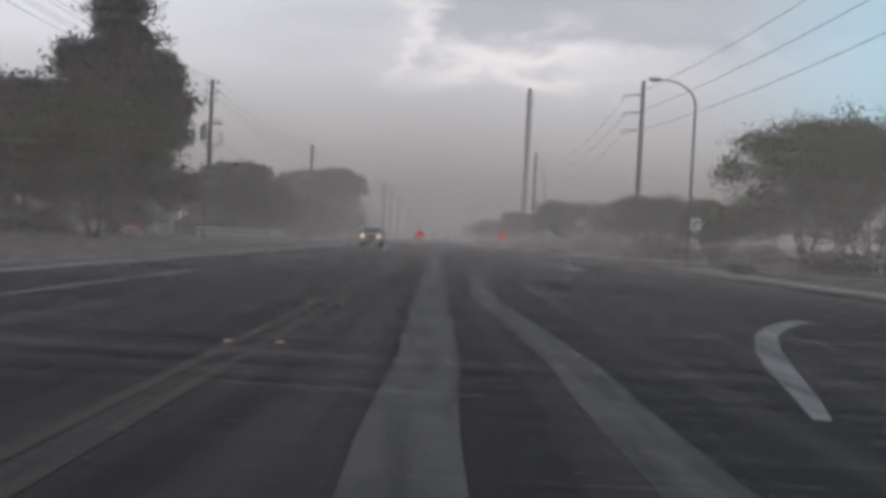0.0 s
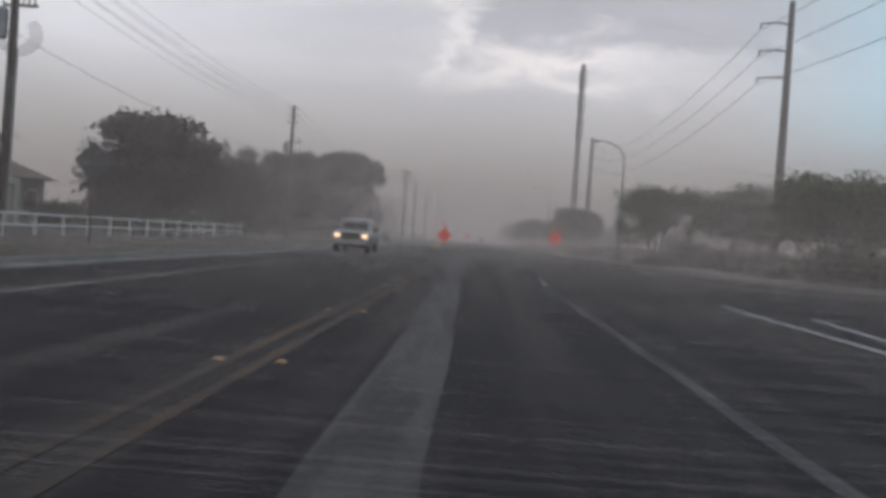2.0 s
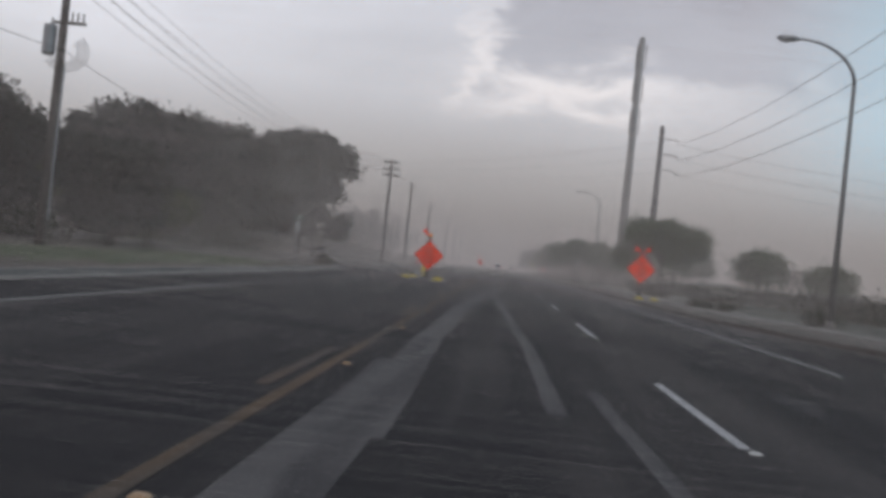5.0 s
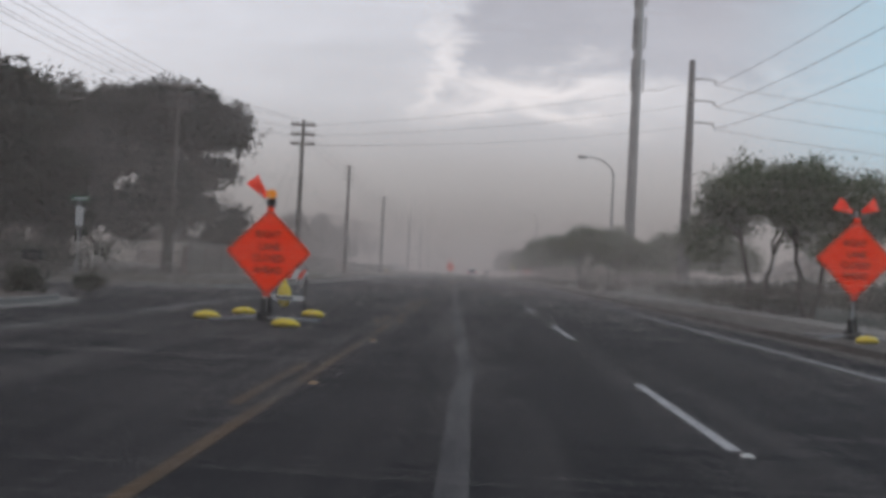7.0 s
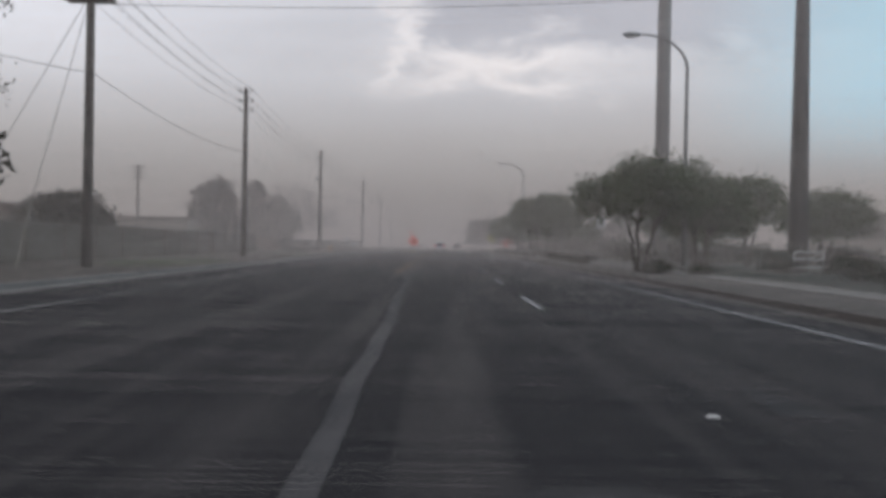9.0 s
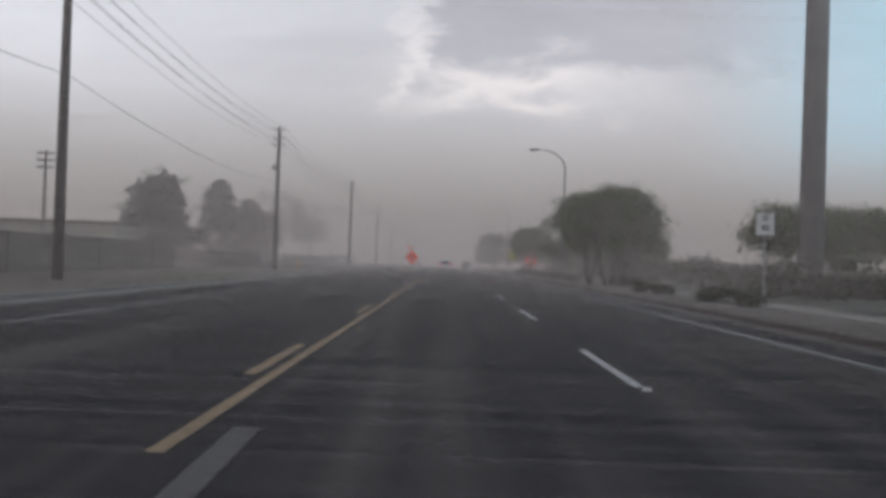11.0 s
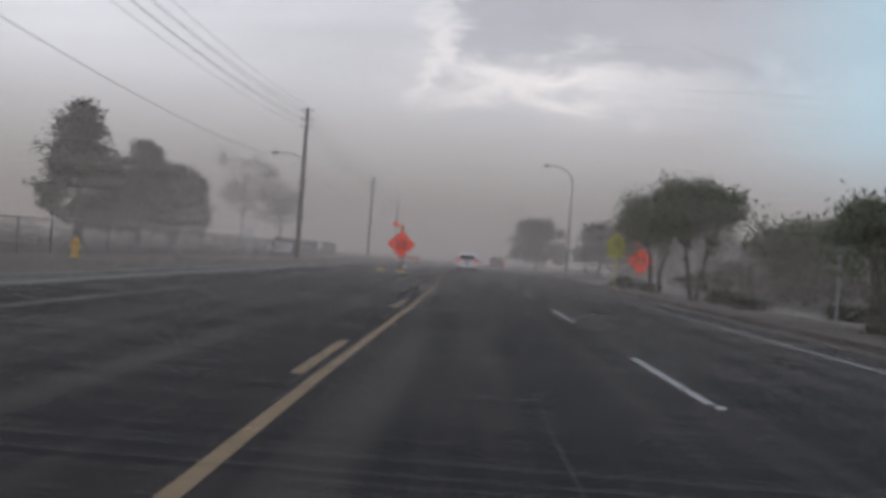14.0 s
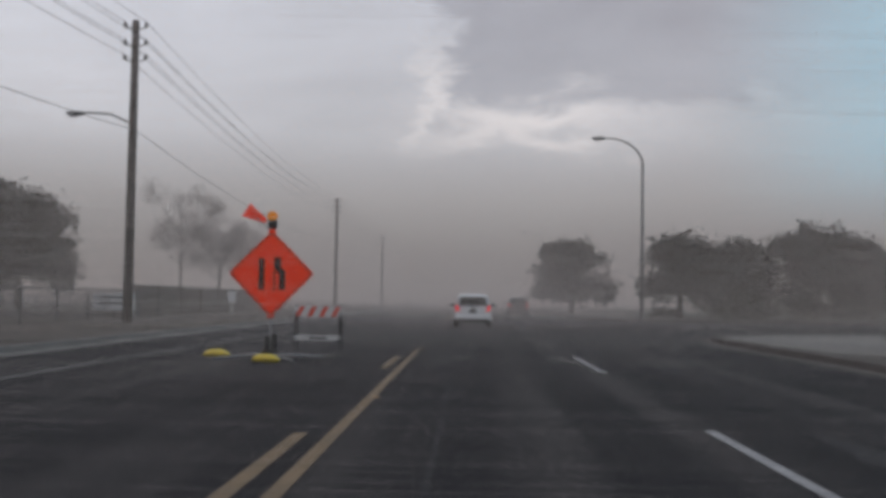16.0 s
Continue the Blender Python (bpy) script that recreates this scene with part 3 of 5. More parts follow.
def limb(shape, rnd, a, b, r0, r1, n=5, wobble=.15):
    a, b = Vector(a), Vector(b)
    pts = []
    for i in range(n + 1):
        t = i / n
        p = a.lerp(b, t)
        if 0 < i < n:
            p += Vector((rnd.uniform(-1, 1), rnd.uniform(-1, 1), rnd.uniform(-.3, .3))) * wobble
        pts.append(p)
    shape.tube(pts, [r0 + (r1 - r0) * i / n for i in range(n + 1)], 7)
    return pts


def tree(at, h, r, seed, style="mesquite", label="", stems=None, count=None, lean=0.0):
    rnd = random.Random(seed)
    mat = {"mesquite": MESQUITE, "pine": PINE, "broad": BROADLEAF, "bare": TWIG, "yellow": YELLOW_LEAF}[style]
    base_label = {"mesquite": "spreading desert tree with thin forked trunks and feathery dusty foliage",
                  "pine": "tall dark dusty pine with a ragged clumped crown",
                  "broad": "large dusty broadleaf tree with a dense dark crown",
                  "bare": "tall sparse grey tree with thin bare-looking branches in the dust",
                  "yellow": "dense yellow-green tree with low hanging foliage beside the dirt verge"}[style]
    t = thing("tree", (at[0], at[1], .1), label or base_label, "tree", "roadside trees")
    wood, lobes = Shape(), []
    if style in ("mesquite", "yellow"):
        n = stems or rnd.choice((2, 3, 3))
        for k in range(n):
            w = 2 * math.pi * k / n + rnd.uniform(-.5, .5)
            fork = Vector((math.cos(w) * r * .22, math.sin(w) * r * .22, h * rnd.uniform(.34, .44)))
            limb(wood, rnd, (.12 * math.cos(w), .12 * math.sin(w), -.1), fork, .075 + .008 * h, .065, 5, .09)
            for q in range(3):
                w2 = w + rnd.uniform(-1.0, 1.0)
                tip = Vector((math.cos(w2) * r * rnd.uniform(.45, .75), math.sin(w2) * r * rnd.uniform(.45, .75), h * rnd.uniform(.6, .85)))
                limb(wood, rnd, fork, tip, .075, .02, 5, .16)
                for _ in range(2):
                    limb(wood, rnd, fork.lerp(tip, rnd.uniform(.5, .8)), tip + Vector((rnd.uniform(-.8, .8), rnd.uniform(-.8, .8), rnd.uniform(-.1, .7))), .03, .01, 3, .1)
                s = rnd.uniform(.40, .56)
                lobes.append((tip, (r * s, r * s, h * rnd.uniform(.16, .24))))
        for _ in range(5):
            w = rnd.uniform(0, 6.28)
            q = rnd.uniform(.1, .62)
            lobes.append(((math.cos(w) * r * q, math.sin(w) * r * q, h * (.86 - .28 * q * q) + rnd.uniform(-.3, .1)), (r * .38, r * .38, h * .12)))
        for _ in range(9):
            w = rnd.uniform(0, 6.28)
            lobes.append(((math.cos(w) * r * .84, math.sin(w) * r * .84, h * rnd.uniform(.42, .8)), (r * .24, r * .24, h * rnd.uniform(.10, .16))))
        for _ in range(16 if h > 9 else 0):
            w, q = rnd.uniform(0, 6.28), rnd.uniform(.4, .95)
            lobes.append(((math.cos(w) * r * q, math.sin(w) * r * q, h * rnd.uniform(.26, .55)), (r * .26, r * .26, h * .11)))
        near = abs(at[0]) < 13.5 and style == "mesquite"
        crown = leaves(rnd, lobes, count or int((28000 if near else 13000) * min(1.2, (r / 2.9) ** 2)), .075 if near else .14, .75 if near else 1.1, .5, .12 if near else .16, 10, 2.6)
    elif style == "pine":
        top = Vector((lean * h, 0, h * .96))
        spine = limb(wood, rnd, (0, 0, -.1), top, .16 + .02 * h, .04, 7, .12)
        z = h * .2
        while z < h * .98:
            k = z / h
            spread = r * (1 - max(0, (k - .38) / .68) ** 1.5) * (.6 + .4 * min(1, k / .28))
            for _ in range(5 if k < .8 else 3):
                w = rnd.uniform(0, 6.28)
                q = spread * rnd.uniform(.45, .9)
                c = Vector((lean * z + math.cos(w) * q, math.sin(w) * q, z + rnd.uniform(-.3, .7)))
                limb(wood, rnd, (lean * z * .9, 0, z * .95), c, .07, .015, 3, .12)
                s = r * rnd.uniform(.22, .36)
                lobes.append((c, (s * 1.25, s * 1.25, s * .95)))
            z += h * .075
        lobes.append(((lean * h, 0, h * .94), (r * .2, r * .2, h * .07)))
        crown = leaves(rnd, lobes, count or 20000, .17, .45, 0, .3, 24, 2.1)
    elif style == "broad":
        limb(wood, rnd, (0, 0, -.1), (0, 0, h * .3), .2 + .015 * h, .2, 4, .05)
        for _ in range(9):
            w = rnd.uniform(0, 6.28)
            q = rnd.uniform(.25, .72)
            tip = Vector((math.cos(w) * r * q, math.sin(w) * r * q, h * rnd.uniform(.32, .84)))
            limb(wood, rnd, (0, 0, h * .26), tip, .12, .03, 5, .2)
            lobes.append((tip, (r * rnd.uniform(.3, .42), r * rnd.uniform(.3, .42), h * rnd.uniform(.12, .18))))
        for _ in range(26):
            w, e = rnd.uniform(0, 6.28), rnd.uniform(-.75, 1.25)
            lobes.append(((math.cos(w) * math.cos(e) * r * .78, math.sin(w) * math.cos(e) * r * .78, h * .58 + math.sin(e) * h * .33),
                          (r * rnd.uniform(.20, .30), r * rnd.uniform(.20, .30), h * rnd.uniform(.08, .13))))
        lobes.append(((0, 0, h * .7), (r * .5, r * .5, h * .2)))
        for _ in range(10):
            w, q = rnd.uniform(0, 6.28), rnd.uniform(.45, .9)
            lobes.append(((math.cos(w) * r * q, math.sin(w) * r * q, h * rnd.uniform(.2, .4)), (r * .24, r * .24, h * .10)))
        crown = leaves(rnd, lobes, count or 20000, .15 if h > 10 and count else .18, .6, 0, .28, 26, 2.3)
    else:
        limb(wood, rnd, (0, 0, -.1), (0, 0, h * .3), .25, .2, 4, .1)
        limb(wood, rnd, (0, 0, h * .28), (.3, 0, h * .92), .2, .04, 6, .3)
        for _ in range(14):
            w, q = rnd.uniform(0, 6.28), rnd.uniform(.15, .75)
            z = h * rnd.uniform(.45, .97)
            tip = Vector((math.cos(w) * r * q, math.sin(w) * r * q, z))
            pts = limb(wood, rnd, (0, 0, z * .62), tip, .1, .025, 5, .4)
            for p in pts[2:]:
                for _ in range(4):
                    limb(wood, rnd, p, p + Vector((rnd.uniform(-1.5, 1.5), rnd.uniform(-1.5, 1.5), rnd.uniform(-.2, 1.6))), .03, .01, 3, .15)
            lobes.append((tip, (r * .3, r * .3, h * .12)))
        crown = leaves(rnd, lobes, count or 9000, .13, 1.1, 0, 0, 8, 2.4)
    part("trunk", wood, BARK, t, "dark rough bark", smooth=True)
    part("crown", crown, mat, t)
    return t


TREES = [
    # right-hand side
    (29.2, 82, 13.3, 7.4, "mesquite"), (36, 85, 12.0, 6.8, "mesquite"), (12.4, 110.8, 6.0, 3.1, "mesquite"), (19.3, 114.5, 6.2, 3.2, "mesquite"),
    (19.5, 95, 6.2, 3.2, "mesquite"), (20.5, 121, 7.0, 3.3, "mesquite"), (26.5, 113, 6.6, 3.4, "mesquite"), (26, 100, 6.2, 3.2, "mesquite"),
    (33, 108, 7, 3.5, "mesquite"),
    (12.2, 165.3, 6.1, 3.0, "mesquite"), (12.1, 171.6, 6.5, 3.1, "mesquite"), (20.4, 170.2, 4.7, 2.0, "mesquite"), (25.5, 171, 4.0, 2.0, "mesquite"),
    (8.9, 209.9, 5.5, 2.9, "mesquite"), (12.6, 214, 5.3, 2.6, "mesquite"), (20.4, 232, 6.3, 2.4, "mesquite"), (15.5, 224, 4.6, 2.4, "mesquite"),
    (27, 236, 5.5, 3.0, "mesquite"), (21.8, 81.5, 5.0, 2.7, "mesquite"), (9.0, 283.8, 3.4, 1.2, "mesquite"),
    (9.2, 263.4, 6.2, 2.7, "mesquite"), (9.6, 258.8, 6.4, 2.9, "mesquite"), (11.2, 262.2, 6.4, 2.7, "mesquite"), (22, 262, 5.6, 3.4, "mesquite"), (28, 268, 6.0, 3.6, "mesquite"),
    (8.9, 309.6, 5.3, 2.1, "mesquite"), (8.9, 301.2, 5.1, 2.0, "mesquite"), (12.6, 292, 4.0, 1.5, "mesquite"), (17.5, 291, 4.4, 2.3, "mesquite"),
    (15, 306, 4.0, 2.2, "mesquite"),
    (9.4, 397.8, 7.2, 4.2, "broad"), (14.8, 374, 6.0, 3.0, "broad"), (20, 378, 6.2, 3.2, "broad"), (25, 375, 7.2, 3.1, "broad"),
    (30.5, 379, 6.4, 3.2, "broad"), (36, 376, 6.2, 3.4, "broad"),
    # left-hand side
    (-22.9, 70, 16.3, 5.6, "pine"), (-19.0, 54.5, 8.4, 4.6, "yellow"), (-26.5, 63.5, 10.2, 4.4, "broad"), (-33.5, 70, 11.5, 5.0, "broad"), (-29.5, 58, 5.0, 3.0, "broad"), (-25.5, 76, 5.5, 3.2, "broad"), (-31, 64, 4.5, 2.8, "broad"), (-20.5, 118, 5.5, 3.2, "broad"), (-21.5, 172, 9.5, 4.5, "broad"), (-27, 183, 11.6, 5.2, "broad"), (-20, 142, 5.5, 3.2, "broad"), (-40, 82, 12, 5.0, "pine"),
    (-21.0, 101, 7.6, 4.8, "broad"), (-28, 122, 8.0, 4.2, "broad"), (-24.5, 136, 7.0, 3.8, "broad"), (-32, 147, 9.5, 4.6, "broad"),
    (-24.6, 161, 10.3, 3.8, "broad"), (-31, 166, 9.8, 4.4, "pine"), (-21.6, 151.5, 4.0, 2.6, "yellow"), (-27, 153, 5.5, 3.2, "yellow"),
    (-22.2, 201, 14.0, 7.6, "broad"), (-27.5, 196, 13.2, 5.6, "broad"), (-32, 203, 12.0, 5.5, "broad"), (-24, 230, 4.0, 2.4, "broad"), (-29, 240, 3.9, 2.6, "broad"),
    (-34.0, 315.8, 9.4, 5.4, "pine"), (-33, 344.5, 11.0, 3.7, "pine"), (-30.5, 353, 8.8, 3.2, "pine"), (-31, 366, 8.6, 3.6, "broad"),
    (-35, 378, 9.6, 4.2, "broad"), (-41, 442, 17, 7.0, "bare"), (-40, 476, 15, 6.5, "bare"), (-30, 420, 10, 4.5, "bare"),
]
for x, y, h, r, style in TREES:
    tree((x, y), h, r, round(abs(x) * 70 + y * 30), style, lean=.06 if (x, y) == (-34.0, 315.8) else 0.0, count=60000 if (x, y) == (-22.9, 70) else 60000 if y < 86 and x > 28 else 70000 if (x, y) == (-22.2, 201) else 13000 if y > 370 and x > 0 else None)


def shrub(at, r, h, seed, mat=None, label="low dusty green shrub beside the pavement"):
    rnd = random.Random(seed)
    t = thing("shrub", (at[0], at[1], .13), label, "shrub", "low shrubs")
    wood = Shape()
    lobes = []
    for k in range(6):
        w = rnd.uniform(0, 6.28)
        tip = Vector((math.cos(w) * r * .5, math.sin(w) * r * .5, h * rnd.uniform(.4, .7)))
        limb(wood, rnd, (0, 0, -.05), tip, .03, .01, 3, .05)
        lobes.append((tip, (r * .5, r * .5, h * .36)))
    part("stem", wood, BARK, t)
    part("foliage", leaves(rnd, lobes, 1400, .06 + .025 * r, .3), mat or SHRUB, t)


SHRUBS = [(12.0, 109.5, 1.3, .5), (12.8, 112, 1.4, .5), (17, 97, 1.3, .55), (17, 108, 1.6, .8), (16.5, 57, 1.0, .3), (15.2, 52, .9, .3), (9.2, 229.8, .75, .45), (9.0, 233.5, .6, .4), (10.8, 238.2, .7, .45),
          (9.2, 241.8, .55, .35), (8.8, 245, .6, .35), (11.9, 168, 1.5, .8), (12.2, 174, 1.4, .75), (12.8, 178, 1.6, .85), (14.2, 182, 1.4, .8), (13.4, 187, 1.3, .8),
          (16, 190, 1.6, .9), (14.5, 195, 1.4, .8), (9.1, 207.5, .9, .45), (10.5, 206, .6, .4), (15, 201, 1.4, .9), (8.6, 270, .7, .35), (10.0, 256.5, .9, .5), (10.4, 253, .7, .4),
          (9.0, 294.6, .85, .4), (9.0, 298, .8, .45), (8.7, 282, .7, .3), (10.3, 289, .6, .4), (8.8, 316.3, .6, .35), (8.9, 321.5, .8, .5), (9.3, 324.2, .9, .55), (8.4, 319, .5, .3), (9.0, 313, .5, .3),
          (12.5, 318, 1.1, .9), (13.5, 322, 1.3, .9), (12.2, 131, 1.2, .6), (10.7, 139.2, .5, .22), (10.4, 142.2, .4, .2), (10.2, 144, .55, .26), (12.5, 147, .9, .7), (14, 160, 1.2, .8),
          (-19.5, 146, 1.9, 1.9), (-20.5, 150.5, 1.7, 1.6), (-26, 66, 1.5, 1.3), (-23.5, 62.5, 1.0, .9), (-11, 152.5, .7, .5), (-11.6, 158.5, .5, .3),
          (12.9, 374, 1.0, .8), (14, 375.5, 1.4, .8), (17.5, 371, 1.5, .8), (16, 212, 1.0, .9), (19, 211, 1.1, 1.0), (21, 209, 1.2, 1.0), (23.5, 207.5, 1.2, 1.0)]
for i, (x, y, r, h) in enumerate(SHRUBS):
    shrub((x, y), r, h, 500 + i, YELLOW_LEAF if (x, y) in ((-19.5, 146), (-20.5, 150.5)) else None)
for i, (x0, x1, y0, y1, h) in enumerate(((20, 32, 128, 168, 1.5), (17, 30, 176, 203, 1.4), (14, 34, 240, 256, 1.5), (14.5, 36, 270, 326, 2.2), (18, 50, 371, 376, 2.0), (19, 46, 90, 96, 2.0), (16, 46, 117, 126, 1.9), (-31, -20.5, 92, 150, 1.9), (-31, -20.5, 168, 187, 2.3), (-34, -24, 60, 66, 2.2), (24, 46, 62, 64.5, 1.6))):
    rnd = random.Random(900 + i)
    n = int((abs(x1 - x0) + abs(y1 - y0)) / .7)
    lobes = [((x0 + (x1 - x0) * rnd.random() ** 1.4, rnd.uniform(y0, y1), h * rnd.uniform(.3, .6)), (rnd.uniform(.8, 1.7), rnd.uniform(.8, 1.7), h * rnd.uniform(.35, .6))) for _ in range(n)]
    hedge = new("scrub", leaves(rnd, lobes, 330 * n, .17, .4).mesh("scrub", SHRUB))
    tagged(hedge, "belt of low dark desert scrub behind the pavement", "scrub", kind="stuff")


# ---- utility poles and lamps ----
def utility_pole(at, h, style, transformer=False, lamp=False, label="", w=.17):
    t = thing("utility_pole", (at[0], at[1], .1), label or "tall weathered wooden utility pole with insulators", "utility pole", "wooden utility poles")
    part("pole", Shape().tube([(0, 0, -.3), (0, 0, h * .5), (0, 0, h)], [w, w * .85, w * .68], 12), WOOD_POLE, t, smooth=True)
    if style == "arms":
        for k, z in enumerate((.35, 1.05, 1.75)):
            for y in (-.17, .17):
                part("crossarm", Shape().box((0, y, h - z), (1.75, .1, .12)), WOOD_POLE, t, bevel=.01)
            for x in (-.78, -.42, .42, .78):
                part("insulator", Shape().tube([(x, 0, h - z + .06), (x, 0, h - z + .14), (x, 0, h - z + .26)], [.05, .075, .03], 8), CERAMIC, t)
    else:
        for z in (.25, .95, 1.55):
            for s in (-1, 1):
                part("bracket", Shape().tube([(s * .1, 0, h - z - .1), (s * .42, 0, h - z)], .028, 6), GALV, t)
                part("insulator", Shape().tube([(s * .42, 0, h - z - .03), (s * .42, 0, h - z + .08), (s * .42, 0, h - z + .2)], [.05, .08, .035], 8), CERAMIC, t)
    if transformer:
        can = part("transformer", Shape().tube([(-.5, 0, h - 4.6), (-.5, 0, h - 4.5), (-.5, 0, h - 3.5), (-.5, 0, h - 3.4)], [.2, .26, .26, .2], 14), GALV, t, "grey transformer can")
        part("bushing", Shape().tube([(-.5, .1, h - 3.4), (-.5, .1, h - 3.1)], [.05, .03], 8), CERAMIC, can)
        part("crossarm", Shape().box((.25, .0, h - 3.3), (1.3, .1, .1)), WOOD_POLE, t)
        for k in range(3):
            part("fuse_holder", Shape().tube([(.35 + .22 * k, -.05, h - 3.25), (.38 + .22 * k, -.12, h - 2.9)], .035, 6), CERAMIC, t)
        for k in range(4):
            r = .55 + .12 * k
            ring = [(.15 + r * math.cos(a), .05 * k, h - 4.4 + r * .85 * math.sin(a)) for a in [radians(-150 + 25 * q) for q in range(9)]]
            part("lead", Shape().tube(ring, .018, 5, False), CABLE, t, "looped black cable")
        part("riser", Shape().tube([(.2, 0, 1), (.2, 0, h - 5)], .05, 8), GALV, t, "grey conduit")
    if style == "pins_box":
        part("service_box", Shape().box((-.32, 0, h - 3.3), (.34, .3, .42)), GALV, t, "small grey equipment box", bevel=.03)
    if lamp:
        part("lamp_arm", Shape().tube([(-.1, 0, h - 4.1), (-.9, 0, h - 3.75), (-1.9, 0, h - 3.68)], .04, 8), GALV, t)
        head = part("lamp_head", Shape().blob((-2.3, 0, h - 3.72), (.42, .16, .11), 12, 6), GALV, t, "grey cobra-head lamp", smooth=True)
        part("lens", Shape().blob((-2.38, 0, h - 3.8), (.24, .12, .08), 10, 5), SIGN_WHITE, head)
    return t


LEFT_LINE = [(-18.3, 22, 12.0, "pins"), (-18.1, 76, 12.0, "pins"), (-17.75, 129.6, 12.0, "pins"), (-18.3, 189.2, 11.8, "arms"), (-12.85, 201.9, 11.5, "arms"),
             (-13.37, 233.7, 11.5, "pins"), (-13.87, 280.5, 11.6, "pins_box"), (-13.65, 340.5, 12.0, "pins"), (-14.7, 409.3, 11.9, "pins"), (-15, 470, 12, "pins")]
for i, (x, y, h, style) in enumerate(LEFT_LINE):
    utility_pole((x, y), h, style, transformer=i in (1, 2), lamp=i == 7, w=.2 if i != 3 else .15,
                 label={1: "tall wooden utility pole with a transformer and looped cables", 2: "wooden utility pole with a transformer in the dust",
                        3: "wooden utility pole with three double crossarms", 4: "wooden utility pole with three double crossarms and guys",
                        7: "wooden utility pole carrying a street lamp arm"}.get(i, ""))
utility_pole((-40.6, 300), 11.0, "arms", label="small distant wooden pole with a crossarm", w=.2)


def wire(name, a, b, sag, r, label):
    pts = []
    for i in range(15):
        t = i / 14
        p = Vector(a).lerp(Vector(b), t)
        p.z -= 4 * sag * t * (1 - t)
        pts.append(p)
    ob = new(name, Shape().tube(pts, r, 5, False).mesh(name, CABLE))
    return tagged(ob, label, "cable", "overhead wires")


for (x0, y0, h0, s0), (x1, y1, h1, s1) in zip(LEFT_LINE, LEFT_LINE[1:]):
    span = math.hypot(x1 - x0, y1 - y0)
    for z0, z1, off in ((.15, .15, .42), (.85, .85, .42), (1.45, 1.45, .42)):
        for s in (-1, 1):
            wire("power_line", (x0 + s * off, y0, h0 - z0 + .2), (x1 + s * off, y1, h1 - z1 + .2), span * .014, .011, "thin black overhead power line sagging between poles")
    wire("telephone_cable", (x0 + .15, y0, h0 - 4.3), (x1 + .15, y1, h1 - 4.3), span * .016, .013, "black telephone cable below the power lines")


def steel_pole(at, h, r0, r1, side, n_arms=3):
    t = thing("transmission_pole", (at[0], at[1], .1), "tall brown-grey steel transmission pole with short davit arms", "power pole", "steel transmission poles")
    part("pole", Shape().tube([(0, 0, -.3), (0, 0, h)], [r0, r1], 16), STEEL_POLE, t, smooth=True)
    for k in range(n_arms):
        z = h - 1.7 - 1.9 * k
        part("davit_arm", Shape().tube([(side * r1 * .8, 0, z + .1), (side * 1.0, 0, z + .16), (side * 2.1, 0, z + .02)], [.07, .06, .045], 8), STEEL_POLE, t)
        part("insulator", Shape().tube([(side * 2.05, 0, z - .02), (side * 2.05, 0, z - .12), (side * 2.05, 0, z - .3)], [.05, .08, .05], 8), CERAMIC, t)
    return t


steel_pole((20.6, 109.7), 19.2, .36, .2, -1)
steel_pole((18.25, 216.3), 20.3, .52, .26, 1)
steel_pole((21.5, -25), 19.2, .36, .2, -1)
for k in range(3):
    z1, z2 = 19.2 - 2.0 - 1.9 * k, 20.3 - 2.0 - 1.9 * k
    wire("power_line", (19.4, -25, z1), (18.55, 109.7, z1), 2.2, .02, "thin black transmission line")
    wire("power_line", (18.55, 109.7, z1), (20.3, 216.3, z2), 2.0, .02, "thin black transmission line")
    wire("power_line", (20.3, 216.3, z2), (95, 228, z2 - 1), 1.6, .02, "thin black transmission line leading away")
    wire("power_line", (-12.85, 201.9, 11.5 - .35 - .7 * k), (18.1, 216.3, z2 + .1), .5, .014, "thin black line crossing over the road")

mast = thing("cell_tower", (18.8, 251, .1), "very tall grey steel monopole with antenna panels", "cell tower")
part("pole", Shape().tube([(0, 0, -.3), (0, 0, 39.2)], [.66, .46], 18), TOWER_STEEL, mast, smooth=True)
for z in (36.2, 31.0, 25.9):
    for k in range(3):
        w = radians(k * 120 + 8)
        p = (math.cos(w) * .82, math.sin(w) * .82)
        panel = part("antenna_panel", Shape().box((p[0], p[1], z), (.14, .24, 3.9), rz=w), TOWER_STEEL, mast, bevel=.03)
        for dz_ in (-1.6, 1.6):
            part("mount", Shape().tube([(p[0] * .5, p[1] * .5, z + dz_), (p[0], p[1], z + dz_)], .04, 6), GALV, panel)
part("feed_cable", Shape().tube([(-.66, -.1, .2), (-.45, -.1, 30), (-.7, -.1, 37)], .05, 6), CABLE, mast)


